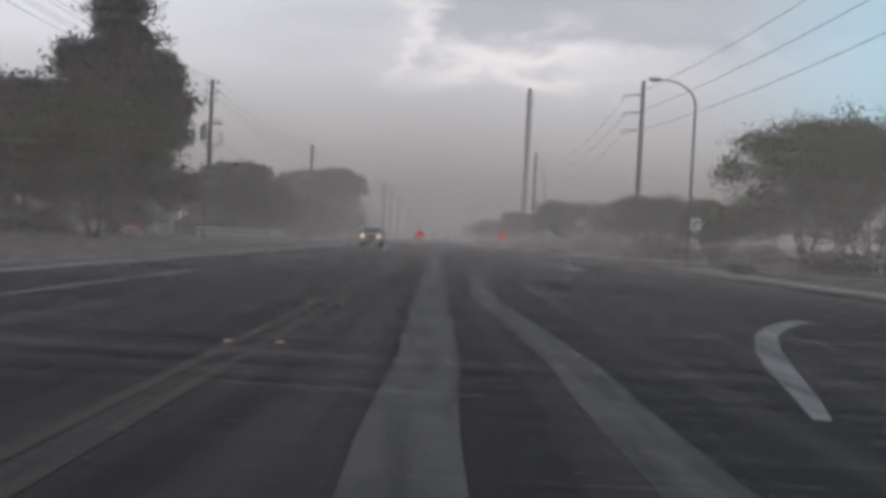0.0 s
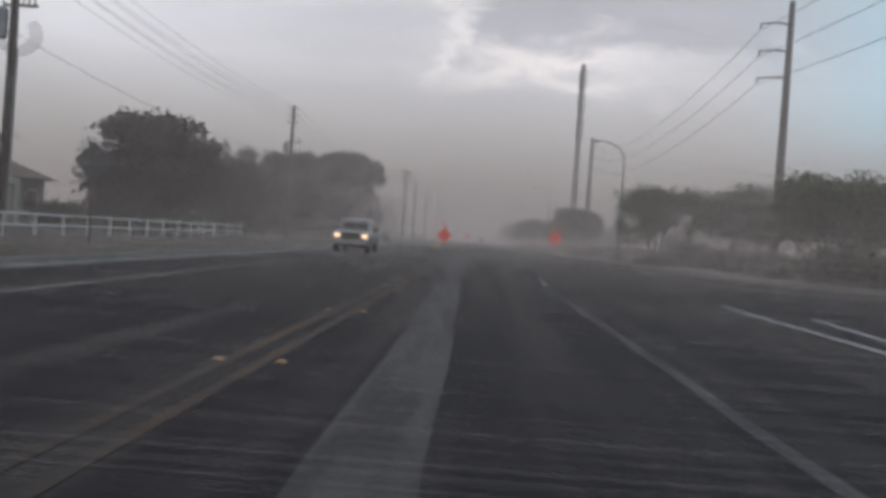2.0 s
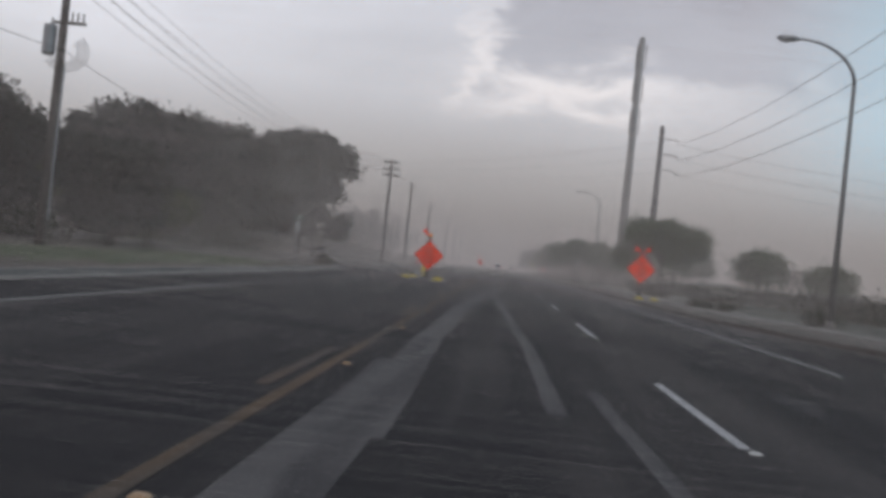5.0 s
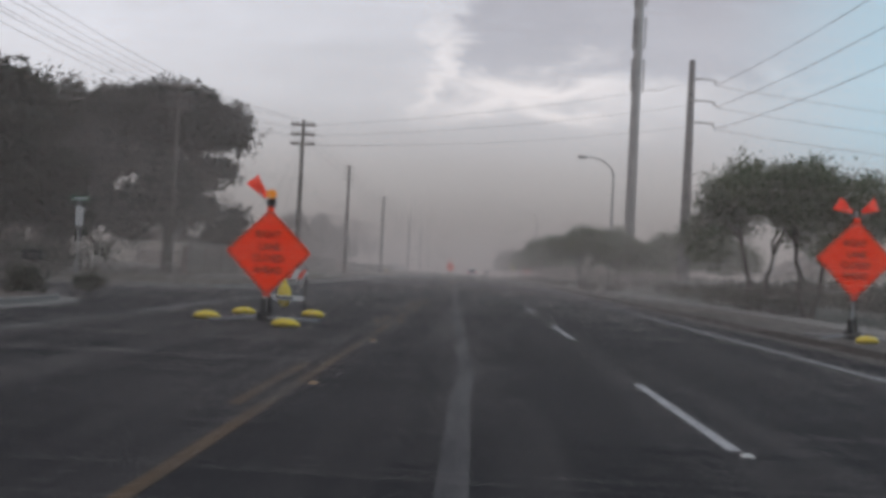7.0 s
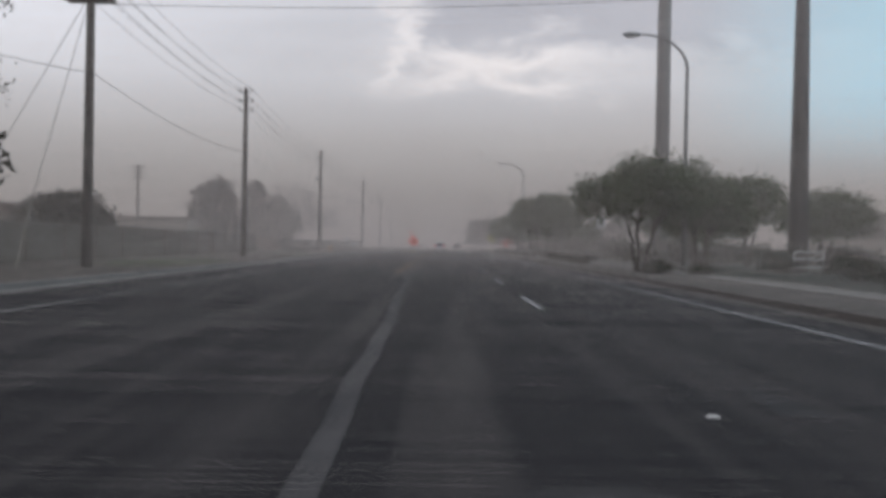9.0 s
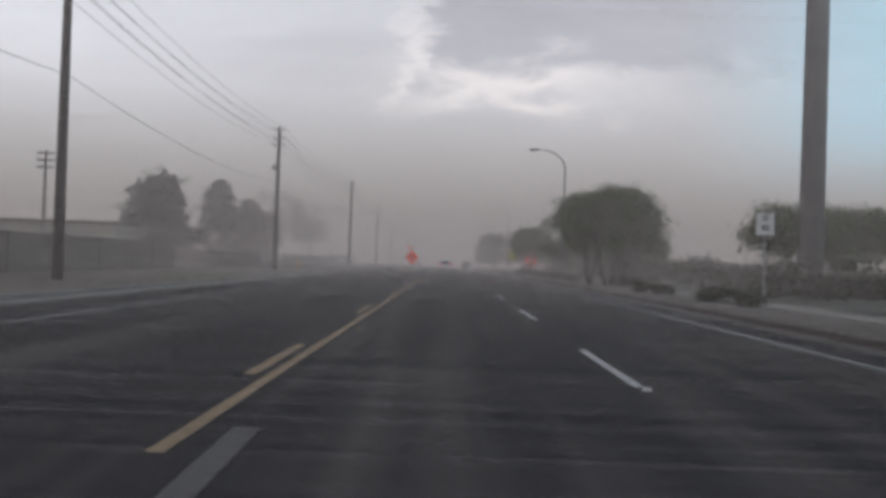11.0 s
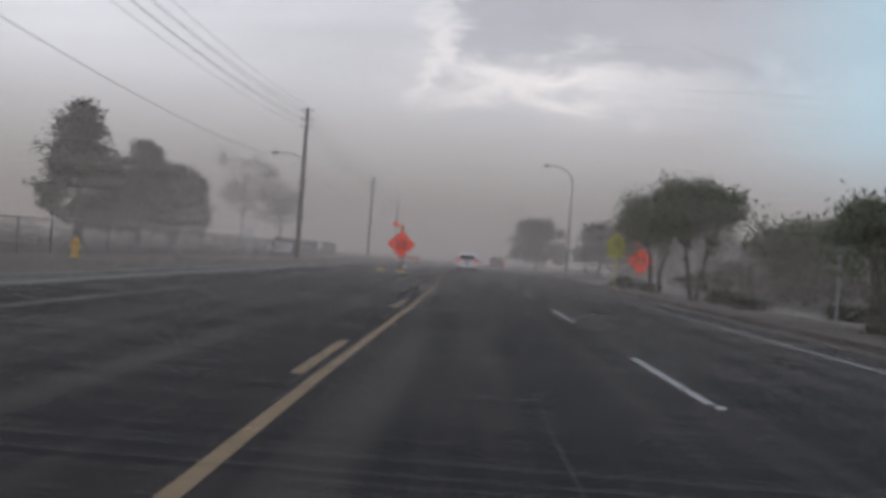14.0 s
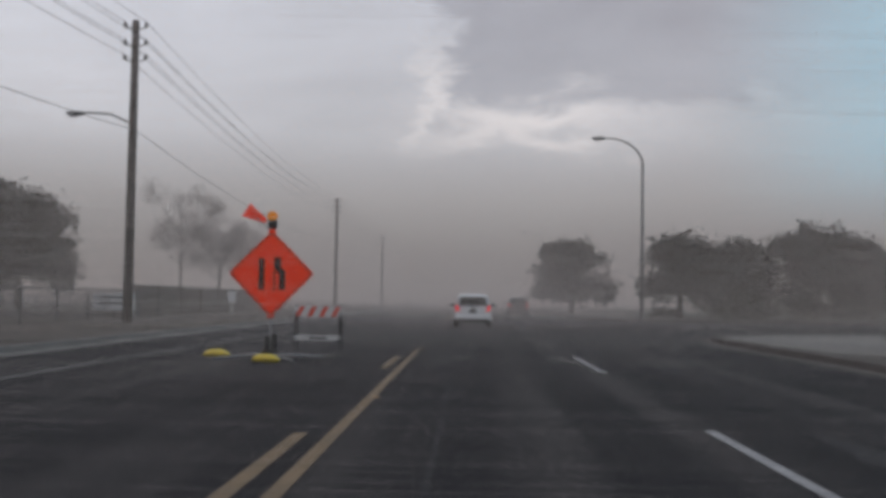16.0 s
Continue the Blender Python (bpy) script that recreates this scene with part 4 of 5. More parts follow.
def street_lamp(at, h, reach=2.45):
    t = thing("street_lamp", (at[0], at[1], .13), "tall grey street lamp with a curved arm over the road", "street lamp", "street lamps along the verge")
    part("base", Shape().tube([(0, 0, 0), (0, 0, .18), (0, 0, .3)], [.22, .2, .13], 12), CONCRETE, t, "round concrete footing")
    part("pole", Shape().tube([(0, 0, .1), (0, 0, h - 1.6)], [.115, .075], 12), LIGHT_POLE, t, smooth=True)
    bow = [(-(reach - .35) * (1 - math.cos(a)), 0, h - 1.6 + 1.55 * math.sin(a)) for a in [radians(9 * k) for k in range(11)]]
    part("arm", Shape().tube(bow, [.07 - .003 * k for k in range(11)], 10), LIGHT_POLE, t, smooth=True)
    head = part("lamp_head", Shape().blob((-reach - .1, 0, h - .06), (.46, .17, .12), 14, 8), GALV, t, "pale cobra-head lamp", smooth=True)
    part("lens", Shape().blob((-reach - .2, 0, h - .14), (.26, .13, .09), 12, 6), SIGN_WHITE, head)


for x, y, h in ((15.0, 62.0, 11.5), (12.4, 129.5, 10.7), (11.2, 211.2, 10.9), (9.5, 281.5, 10.6), (9.7, 360, 10.7), (9.8, 440, 10.7)):
    street_lamp((x, y), h)

# ---- signs ----
def diamond(half, z, corner=.05):
    """Outline of a diamond with clipped corners."""
    pts = []
    for k in range(4):
        a = math.pi / 2 * k
        c, s = math.cos(a), math.sin(a)
        p = Vector((c * half, s * half))
        tng = Vector((-s, c))
        inw = -Vector((c, s))
        pts += [tuple(p + (inw - tng) * corner), tuple(p + inw * corner * .45), tuple(p + (inw + tng) * corner)]
    return [(x, y + z) for x, y in pts]


def lettering(parent, words, size, y, zs, mat=BLACK, shift=None):
    for i, (w, z) in enumerate(zip(words, zs)):
        me = text_mesh(w, size)
        me.transform(Matrix.Translation(((shift or [0] * 9)[i], y, z)) @ Matrix.Rotation(radians(90), 4, "X") @ Matrix.Diagonal((.86, 1.0, 1, 1)))
        me.materials.clear()
        me.materials.append(mat)
        ob = new("lettering", me)
        ob.parent = parent
        tagged(ob, "black capital letters " + w)


def work_sign(at, zc, face, flags, lights, rz=0.0, z0=0.0):
    t = thing("work_sign", (at[0], at[1], z0), "orange diamond road-work sign on a portable stand with flags and sandbags", "road sign", "orange road-work signs", rz=rz)
    half = .86
    panel = part("panel", Shape().prism(diamond(half, zc), .02), ORANGE, t, "fluorescent orange panel with an added faint glow", bevel=.004)
    ring = Shape()
    o, i = diamond(half - .03, zc), diamond(half - .055, zc)
    n = len(o)
    ring.add([(x, -.0125, z) for x, z in o] + [(x, -.0125, z) for x, z in i], [(k, (k + 1) % n, n + (k + 1) % n, n + k) for k in range(n)])
    part("border", ring, BLACK, panel, "thin black border")
    if face == "words":
        lettering(panel, ("RIGHT", "LANE", "CLOSED", "AHEAD"), .2, -.013, (zc + .34, zc + .1, zc - .13, zc - .36), shift=(-.02, .02, 0, 0))
    else:
        left_bar = [(-.25, -.32), (-.14, -.32), (-.14, .30), (-.25, .30)]
        part("symbol", Shape().prism([(x, z + zc) for x, z in left_bar], .004, Matrix.Translation((0, -.0135, 0))), BLACK, panel, "black lane bar")
        bent = [(.1, .32), (.23, .32), (.23, .14), (.32, .04), (.32, -.32), (.2, -.32), (.2, -.02), (.1, .1)]
        part("symbol", Shape().prism([(x - .04, z + zc) for x, z in bent], .004, Matrix.Translation((0, -.0135, 0))), BLACK, panel, "black bent lane bar")
        for k in range(4):
            part("symbol", Shape().box((.065, -.0135, zc - .29 + .1 * k), (.05, .004, .06)), BLACK, panel, "short black lane dash")
    part("mast", Shape().box((0, .03, zc * .5 + .55), (.045, .03, zc + 1.0)), GALV, t)
    # top clamp shares the panel's added glow
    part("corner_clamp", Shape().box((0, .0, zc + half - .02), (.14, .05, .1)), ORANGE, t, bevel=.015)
    part("corner_clamp", Shape().box((0, .0, zc - half + .03), (.14, .05, .1)), RED_STRIPE, t, bevel=.015)
    part("spring_base", Shape().tube([(-.05, .03, .1), (-.05, .03, .45)], [.07, .05], 10), RUBBER, t, "black spring base")
    part("spring_base", Shape().tube([(.07, .05, .1), (.07, .05, .5)], [.06, .05], 10), RUBBER, t, "black spring base")
    part("foot_block", Shape().box((0, .03, .1), (.3, .26, .14)), RUBBER, t, bevel=.02)
    for k in range(4):
        a = radians(35 + 90 * k)
        part("leg", Shape().tube([(0, .03, .1), (math.cos(a) * 1.15, .03 + math.sin(a) * 1.15, .03)], .022, 6), GALV, t)
    top = zc + half
    if lights:
        lamp = part("warning_lamp", Shape().tube([(0, -.04, top + .28), (0, .06, top + .28)], .1, 14), AMBER, t, "round amber warning lens", smooth=False)
        part("battery_case", Shape().box((.01, 0, top + .12), (.16, .12, .17)), RUBBER, lamp, bevel=.02)
    for k, (ang, ln) in enumerate(flags):
        a = radians(ang)
        f = Shape()
        d = Vector((math.cos(a), 0, math.sin(a)))
        nrm = Vector((-d.z, 0, d.x))
        vs = []
        for q in range(7):
            u = q / 6
            p = Vector((0, 0, top + .1)) + d * ln * (.25 + .75 * u)
            wv = Vector((0, .05 * math.sin(u * 7 + k), 0))
            hw = .05 + .13 * u
            vs += [tuple(p + wv - nrm * hw * .7), tuple(p + wv * .4 + nrm * hw)]
        f.add(vs, [(2 * q, 2 * q + 1, 2 * q + 3, 2 * q + 2) for q in range(6)])
        f.add([(x, y + .008, z) for x, y, z in vs], [(2 * q + 2, 2 * q + 3, 2 * q + 1, 2 * q) for q in range(6)])
        flag = part("flag", f, FLAG, t, "fluttering orange warning flag with an added faint glow", smooth=True)
        part("flag_staff", Shape().tube([(0, .01, top - .05), tuple(Vector((0, .01, top + .1)) + d * ln)], .01, 6), GALV, flag)
    return t


def sandbag(at, rz, seed):
    rnd = random.Random(seed)
    s = Shape()
    vs, fs, n, m = [], [], 9, 12
    for i in range(n + 1):
        u = i / n * 2 - 1
        w = (1 - abs(u) ** 3.2) ** .6
        for k in range(m):
            a = 2 * math.pi * k / m
            vs.append((u * .27, math.cos(a) * .14 * max(w, .08), .075 + math.sin(a) * .08 * max(w, .08) - .03 * u * u + rnd.uniform(-.006, .006)))
    for i in range(n):
        for k in range(m):
            fs.append((i * m + k, i * m + (k + 1) % m, (i + 1) * m + (k + 1) % m, (i + 1) * m + k))
    fs += [tuple(range(m - 1, -1, -1)), tuple(n * m + k for k in range(m))]
    ob = new("sandbag", s.add(vs, fs).mesh("sandbag", SANDBAG, smooth=True))
    ob.matrix_world = pose(*at, 0, 0, rz)
    tagged(ob, "yellow plastic sandbag weighing down a sign leg", "sandbag", "yellow sandbags")


def barricade(at, rz=0.0, ballast=True):
    t = thing("barricade", at, "folding A-frame barricade with orange and white stripes", "barricade", "striped barricades", rz=rz)
    for y, nm in ((-.16, "front"), (.16, "back")):
        for x in (-.52, .52):
            part("leg", Shape().tube([(x, y * 1.4, 0), (x, y * .3, 1.05)], .022, 6), RUBBER, t)
    board = part("board", Shape().box((0, -.08, .9), (1.12, .025, .24)), SIGN_WHITE, t, "white striped top board", bevel=.006)
    for k in range(4):
        x = -.42 + .28 * k
        part("stripe", Shape().prism([(x - .12, .785), (x, .785), (x + .12, 1.015), (x, 1.015)], .004, Matrix.Translation((0, -.095, 0))), RED_STRIPE, board, "orange slanting stripe")
    low = part("board", Shape().box((0, -.17, .3), (1.12, .02, .12)), SIGN_WHITE, t, "plain white lower board", bevel=.005)
    part("print_bar", Shape().box((.02, -.183, .3), (.42, .004, .05)), BLACK, low, "dark strip of small print")
    if ballast:
        part("ballast_bag", Shape().blob((0, -.02, .36), (.17, .14, .3), 12, 8, .8), SANDBAG, t, "yellow hanging weight bag", smooth=True)
        part("bag_neck", Shape().tube([(0, -.02, .6), (0, -.02, .8)], [.07, .03], 8), SANDBAG, t)


work_sign((-3.97, 148.3), 1.37, "words", ((128, .62),), True, rz=-2)
for x, y, r in ((-3.32, 147.0, 5), (-5.15, 148.4, 15), (-4.91, 150.6, 30), (-3.43, 150.85, -10)):
    sandbag((x, y, .004), r, int(y * 10))
barricade((-4.6, 153.6, 0), 4)
work_sign((8.25, 150.4), 1.72, "words", ((150, .5), (28, .5)), False, rz=3, z0=.14)
for x, y, r in ((8.1, 149.2, 20), (9.0, 149.5, -15)):
    sandbag((x, y, .14), r, int(y * 10) + 5)
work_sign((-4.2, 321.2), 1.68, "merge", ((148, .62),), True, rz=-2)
for x, y, r in ((-5.35, 321.6, 8), (-4.05, 320.1, 0)):
    sandbag((x, y, .004), r, int(y * 10))
barricade((-3.75, 324.6, 0), -3, ballast=False)
work_sign((10.35, 322.4), 1.6, "merge", ((160, .55), (20, .55)), False, rz=4, z0=.14)
sandbag((9.5, 321.5, .14), 10, 77)
sandbag((11.1, 321.7, .14), -10, 78)

# school crossing sign with a plate below
school = thing("school_sign", (7.47, 313.2, .14), "yellow-green five-sided crossing sign with a word plate below", "road sign")
part("post", Shape().box((0, .03, 1.4), (.06, .06, 2.8)), SIGN_YELLOW, school, "yellow square post", bevel=.008)
penta = [(-.45, 2.06), (.45, 2.06), (.45, 2.5), (0, 2.95), (-.45, 2.5)]
pent = part("panel", Shape().prism(penta, .012), SIGN_YELLOW, school, bevel=.003)
inner = [(x * .92, 2.45 + (z - 2.45) * .9) for x, z in penta]
inner2 = [(x * .87, 2.45 + (z - 2.45) * .85) for x, z in penta]
edge = Shape().add([(x, -.0085, z) for x, z in inner] + [(x, -.0085, z) for x, z in inner2], [(k, (k + 1) % 5, 5 + (k + 1) % 5, 5 + k) for k in range(5)])
part("border", edge, BLACK, pent)
for x, h in ((-.13, .38), (.1, .5)):
    part("symbol", Shape().prism([(x - .07, 2.15), (x + .07, 2.15), (x + .06, 2.15 + h), (x - .06, 2.15 + h)], .004, Matrix.Translation((0, -.009, 0))), BLACK, pent, "plain dark upright shape")
plate = part("plate", Shape().box((0, 0, 1.8), (.92, .012, .42)), SIGN_YELLOW, school, "yellow plate reading AHEAD", bevel=.003)
fr = Shape()
for c, s in (((0, -.008, 1.985), (.86, .004, .014)), ((0, -.008, 1.615), (.86, .004, .014)), ((-.43, -.008, 1.8), (.014, .004, .37)), ((.43, -.008, 1.8), (.014, .004, .37))):
    fr.box(c, s)
part("border", fr, BLACK, plate)
lettering(plate, ("AHEAD",), .25, -.009, (1.8,))


def plain_sign(at, w, h, zc, mat, label, post_mat=GALV, category="road sign", rz=0.0):
    t = thing("traffic_sign", (at[0], at[1], .13), label, category, rz=rz)
    part("post", Shape().box((0, .03, zc * .5 + h * .2), (.05, .05, zc + h * .4)), post_mat, t, bevel=.006)
    return t, part("panel", Shape().box((0, 0, zc), (w, .012, h)), mat, t, bevel=.004)


t, p = plain_sign((11.0, 233.8), .61, .76, 2.75, SIGN_WHITE, "white speed limit sign with dark figures on a thin post")
lettering(p, ("SPEED", "LIMIT"), .13, -.008, (3.03, 2.91))
lettering(p, ("40",), .36, -.008, (2.62,))
t, p = plain_sign((15.9, 64.0), .72, .76, 2.75, SIGN_WHITE, "white lane-use sign with a black bent arrow")
part("symbol", Shape().prism([(-.16, 2.5), (-.05, 2.5), (-.05, 2.78), (.1, 2.86), (.1, 2.76), (.27, 2.92), (.1, 3.06), (.1, 2.97), (-.1, 2.9), (-.16, 2.8)], .004,
                             Matrix.Translation((0, -.009, 0))), BLACK, p, "black turn arrow")
t, p = plain_sign((9.7, 288), .3, .46, 2.3, SIGN_BACK, "small sign seen from its dull metal back")
t = thing("warning_sign", (-12.5, 70.5, .13), "dark diamond warning sign seen from behind on a post", "road sign")
part("post", Shape().box((0, .03, 1.4), (.07, .05, 2.8)), WOOD_POLE, t, bevel=.006)
part("panel", Shape().prism(diamond(.66, 2.7), .012), SIGN_BACK, t, bevel=.003)
t = thing("street_sign", (-15.6, 168, .13), "street name sign over a small white plate on a post", "street sign")
part("post", Shape().tube([(0, 0, 0), (0, 0, 3.1)], .03, 8), GALV, t)
nm = part("name_plate", Shape().box((0, 0, 3.15), (.75, .01, .2)), GREEN_SIGN, t, "green name plate", bevel=.003)
part("print_bar", Shape().box((0, -.008, 3.15), (.5, .004, .07)), SIGN_WHITE, nm, "white bar of lettering")
part("plate", Shape().box((0, 0, 2.45), (.3, .012, .75)), SIGN_WHITE, t, "white upright plate", bevel=.003)

# ---- left-hand frontage ----
mailbox = thing("mailbox", (-11.15, 153.9, .13), "dark kerbside mailbox on a wooden post", "mailbox")
part("post", Shape().box((0, 0, .4), (.16, .16, .8)), WOOD_POLE, mailbox, bevel=.01)
part("box", Shape().prism([(-.24, .8), (.24, .8), (.24, .98), (.17, 1.08), (-.17, 1.08), (-.24, .98)], .62, Matrix.Rotation(radians(20), 4, "Z")), RUBBER, mailbox, bevel=.02)

hyd = thing("fire_hydrant", (-14.4, 296.9, .13), "yellow fire hydrant on the dirt verge", "fire hydrant")
part("barrel", Shape().tube([(0, 0, 0), (0, 0, .06), (0, 0, .08), (0, 0, .55), (0, 0, .58)], [.17, .17, .11, .11, .14], 14), HYDRANT, hyd)
part("bonnet", Shape().blob((0, 0, .6), (.13, .13, .14), 12, 6), HYDRANT, hyd, smooth=True)
part("nozzle", Shape().tube([(-.2, 0, .42), (.2, 0, .42)], .06, 10), HYDRANT, hyd)
part("nozzle", Shape().tube([(0, -.22, .38), (0, 0, .38)], .075, 10), HYDRANT, hyd)

meter = thing("meter_cabinet", (-15.6, 280.7, .13), "brown utility cabinet on two legs", "utility box")
part("cabinet", Shape().box((0, 0, .85), (.75, .4, .7)), WOOD_POLE, meter, bevel=.02)
for x in (-.26, .26):
    part("leg", Shape().box((x, 0, .25), (.08, .08, .55)), WOOD_POLE, meter)


def block_wall(name, x0, y0, x1, y1, h, label="brown concrete block garden wall"):
    n = max(1, int(math.hypot(x1 - x0, y1 - y0) / 4.5))
    a = math.atan2(y1 - y0, x1 - x0)
    w = tagged(new(name), label, "wall", kind="structure")
    L = math.hypot(x1 - x0, y1 - y0) / n
    for i in range(n):
        u = (i + .5) / n
        cx, cy = x0 + (x1 - x0) * u, y0 + (y1 - y0) * u
        part("panel", Shape().box((cx, cy, h / 2 + .1), (L - .36, .2, h), rz=a), BLOCK, w)
        part("cap", Shape().box((cx, cy, h + .13), (L - .3, .26, .06), rz=a), BLOCK, w)
    for i in range(n + 1):
        u = i / n
        part("pillar", Shape().box((x0 + (x1 - x0) * u, y0 + (y1 - y0) * u, h / 2 + .14), (.4, .4, h + .12), rz=a), BLOCK, w, bevel=.02)


block_wall("wall_left_1", -17.6, 190, -18.6, 246, 1.7)
block_wall("wall_left_2", -19.0, 249, -19.4, 270, 1.75)
block_wall("wall_left_3", -18.6, 246, -40, 248, 1.7)
block_wall("wall_left_4", -20, 300, -60, 304, 1.5, "long low brown block wall far back")
block_wall("wall_left_5", -17.5, 352, -18.5, 400, 1.6, "brown block wall in the dust")


def chain_fence(points, h=1.35):
    t = tagged(new("chain_link_fence"), "dark chain-link fence with steel posts and a top rail", "fence")
    mesh = Shape()
    for (x0, y0), (x1, y1) in zip(points, points[1:]):
        L = math.hypot(x1 - x0, y1 - y0)
        n = int(L / 2.9)
        at = lambda u: (x0 + (x1 - x0) * u, y0 + (y1 - y0) * u)
        for i in range(n + 1):
            x, y = at(i / n)
            part("post", Shape().tube([(x, y, 0), (x, y, h + .12)], .038, 7), SIGN_BACK, t)
        part("rail", Shape().tube([(x0, y0, h + .1), (x1, y1, h + .1)], .026, 6), SIGN_BACK, t)
        k = 0.0
        while k < L - h:
            for a, b in ((k, k + h), (k + h, k)):
                p, q = at(a / L), at(b / L)
                mesh.tube([(p[0], p[1], .14), (q[0], q[1], h + .1)], .006, 3, False)
            k += .16
    part("wire_mesh", mesh, SIGN_BACK, t, "diamond wire mesh")


chain_fence([(-17.0, 271), (-16.6, 300), (-16.0, 352)])


def rail_fence(points, h=1.0):
    t = tagged(new("rail_fence"), "white painted pipe-rail fence", "fence")
    for (x0, y0), (x1, y1) in zip(points, points[1:]):
        n = int(math.hypot(x1 - x0, y1 - y0) / 2.4)
        for i in range(n + 1):
            x, y = x0 + (x1 - x0) * i / n, y0 + (y1 - y0) * i / n
            part("post", Shape().box((x, y, h / 2 + .1), (.09, .09, h)), FENCE_WHITE, t, bevel=.01)
        for z in (h + .05, h * .6):
            part("rail", Shape().tube([(x0, y0, z), (x1, y1, z)], .04, 8), FENCE_WHITE, t)


rail_fence([(-16.6, 68), (-16.6, 101)], .9)
rail_fence([(-18.5, 104), (-17.6, 112)], .9)

house = thing("house", (-31, 92, 0), "low cream stucco house with a brown roof behind trees", "house")
part("wall", Shape().box((0, 0, 1.45), (9, 13, 2.9)), STUCCO, house, bevel=.03)
part("roof", Shape().prism([(-5.2, 2.85), (5.2, 2.85), (0, 4.7)], 14.2), ROOF, house)
part("porch_beam", Shape().box((5.4, -3, 2.55), (1.8, 5, .35)), STUCCO, house)
for y in (-5.2, -.8):
    part("porch_post", Shape().box((6.1, y, 1.2), (.35, .35, 2.4)), STUCCO, house)
door = part("door", Shape().box((4.52, -3, 1.05), (.06, .95, 2.1)), WOOD_POLE, house)
for y in (1.8, 4.6):
    win = part("window", Shape().box((4.52, y, 1.6), (.06, 1.5, 1.2)), CAR_GLASS, house)
    part("window_frame", Shape().box((4.53, y, .97), (.1, 1.7, .08)), FENCE_WHITE, win)
house2 = thing("house", (-46, 318, 0), "pale low building behind a wall in the dust", "house")
part("wall", Shape().box((0, 0, 2), (22, 26, 4)), STUCCO, house2)
part("roof", Shape().box((0, 0, 4.15), (23, 27, .3)), ROOF, house2)
house3 = thing("house", (-40, 262, 0), "pale low house behind the garden wall", "house")
part("wall", Shape().box((0, 0, 1.5), (14, 12, 3)), STUCCO, house3)
part("roof", Shape().prism([(-7.8, 2.9), (7.8, 2.9), (0, 4.4)], 13), ROOF, house3)
house4 = thing("house", (62, 305, 0), "distant low house with a pitched roof", "house")
part("wall", Shape().box((0, 0, 1.6), (20, 14, 3.2)), STUCCO, house4)
part("roof", Shape().prism([(-11, 3.1), (11, 3.1), (3, 6.6), (-3, 6.6)], 15), ROOF, house4)

red = thing("red_board", (-22.0, 71.0, .13), "red notice board on two short posts", "sign board")
part("board", Shape().box((0, 0, .62), (1.25, .05, .6)), RED_BOARD, red, bevel=.01)
part("print_bar", Shape().box((0, -.03, .55), (.9, .01, .14)), SIGN_WHITE, red, "pale bar of lettering")
for x in (-.5, .5):
    part("post", Shape().box((x, .04, .3), (.07, .07, .7)), FENCE_WHITE, red)

banner = thing("fence_banner", (-15.9, 345.3, .13), "white notice banner tied to the fence", "banner", rz=-8)
part("sheet", Shape().box((0, 0, .8), (2.0, .02, .75)), BANNER, banner, bevel=.005)
for z in (.98, .72):
    part("print_bar", Shape().box((0, -.014, z), (1.4, .006, .09)), SIGN_BACK, banner, "grey bar of lettering")
for x in (-.95, .95):
    part("stake", Shape().tube([(x, .03, 0), (x, .03, 1.2)], .025, 6), GALV, banner)
for x, y, zz in ((-15.5, 330.8, 1.6), (-15.6, 366, 1.1)):
    n = thing("notice_board", (x, y, .13), "small white notice on a pale post", "sign board")
    part("post", Shape().box((0, .03, zz * .5), (.1, .06, zz)), FENCE_WHITE, n)
    part("board", Shape().box((0, 0, zz), (.55, .03, .7)), BANNER, n, bevel=.01)

guard = thing("pipe_barrier", (17.6, 213, .13), "white pipe barrier beside the steel pole", "barrier")
for x in (-.68, .68):
    part("post", Shape().tube([(x, 0, 0), (x, 0, 1.05)], .05, 8), FENCE_WHITE, guard)
for z in (.3, .68, 1.03):
    part("rail", Shape().tube([(-.68, 0, z), (.68, 0, z)], .04, 8), FENCE_WHITE, guard)
cab = thing("utility_cabinet", (16.3, 214.2, .13), "dark green electrical cabinet on a pad", "utility box")
part("pad", Shape().box((0, 0, .05), (1.7, 1.0, .12)), CONCRETE, cab, bevel=.01)
part("body", Shape().box((0, 0, .56), (1.45, .8, .9)), GREEN_BOX, cab, bevel=.03)
part("lid", Shape().box((0, 0, 1.03), (1.52, .86, .06)), GREEN_BOX, cab, bevel=.015)
for i, (x, y) in enumerate(((-14.3, 199.2), (-15.6, 197.6))):
    g = thing("guy_guard", (x, y, .13), "pale plastic guard on a leaning guy wire", "guy guard", "guy wire guards")
    part("sleeve", Shape().tube([(0, 0, 0), (.35, .5, 2.5)], .035, 8), STUCCO, g)
    part("guy_wire", Shape().tube([(.35, .5, 2.5), (-12.85 - x, 201.9 - y, 10)], .012, 5), CABLE, g)


# ---- vehicles ----
def wheel(parent, c, r=.32, w=.2):
    tyre = part("wheel", Shape().tube([(c[0] - w / 2, c[1], c[2]), (c[0] - w * .3, c[1], c[2]), (c[0] + w * .3, c[1], c[2]), (c[0] + w / 2, c[1], c[2])], [r * .93, r, r, r * .93], 20), RUBBER, parent, "black tyre")
    part("rim", Shape().tube([(c[0] - w / 2 - .008, c[1], c[2]), (c[0] + w / 2 + .008, c[1], c[2])], r * .58, 14), GALV, tyre, "grey rim")


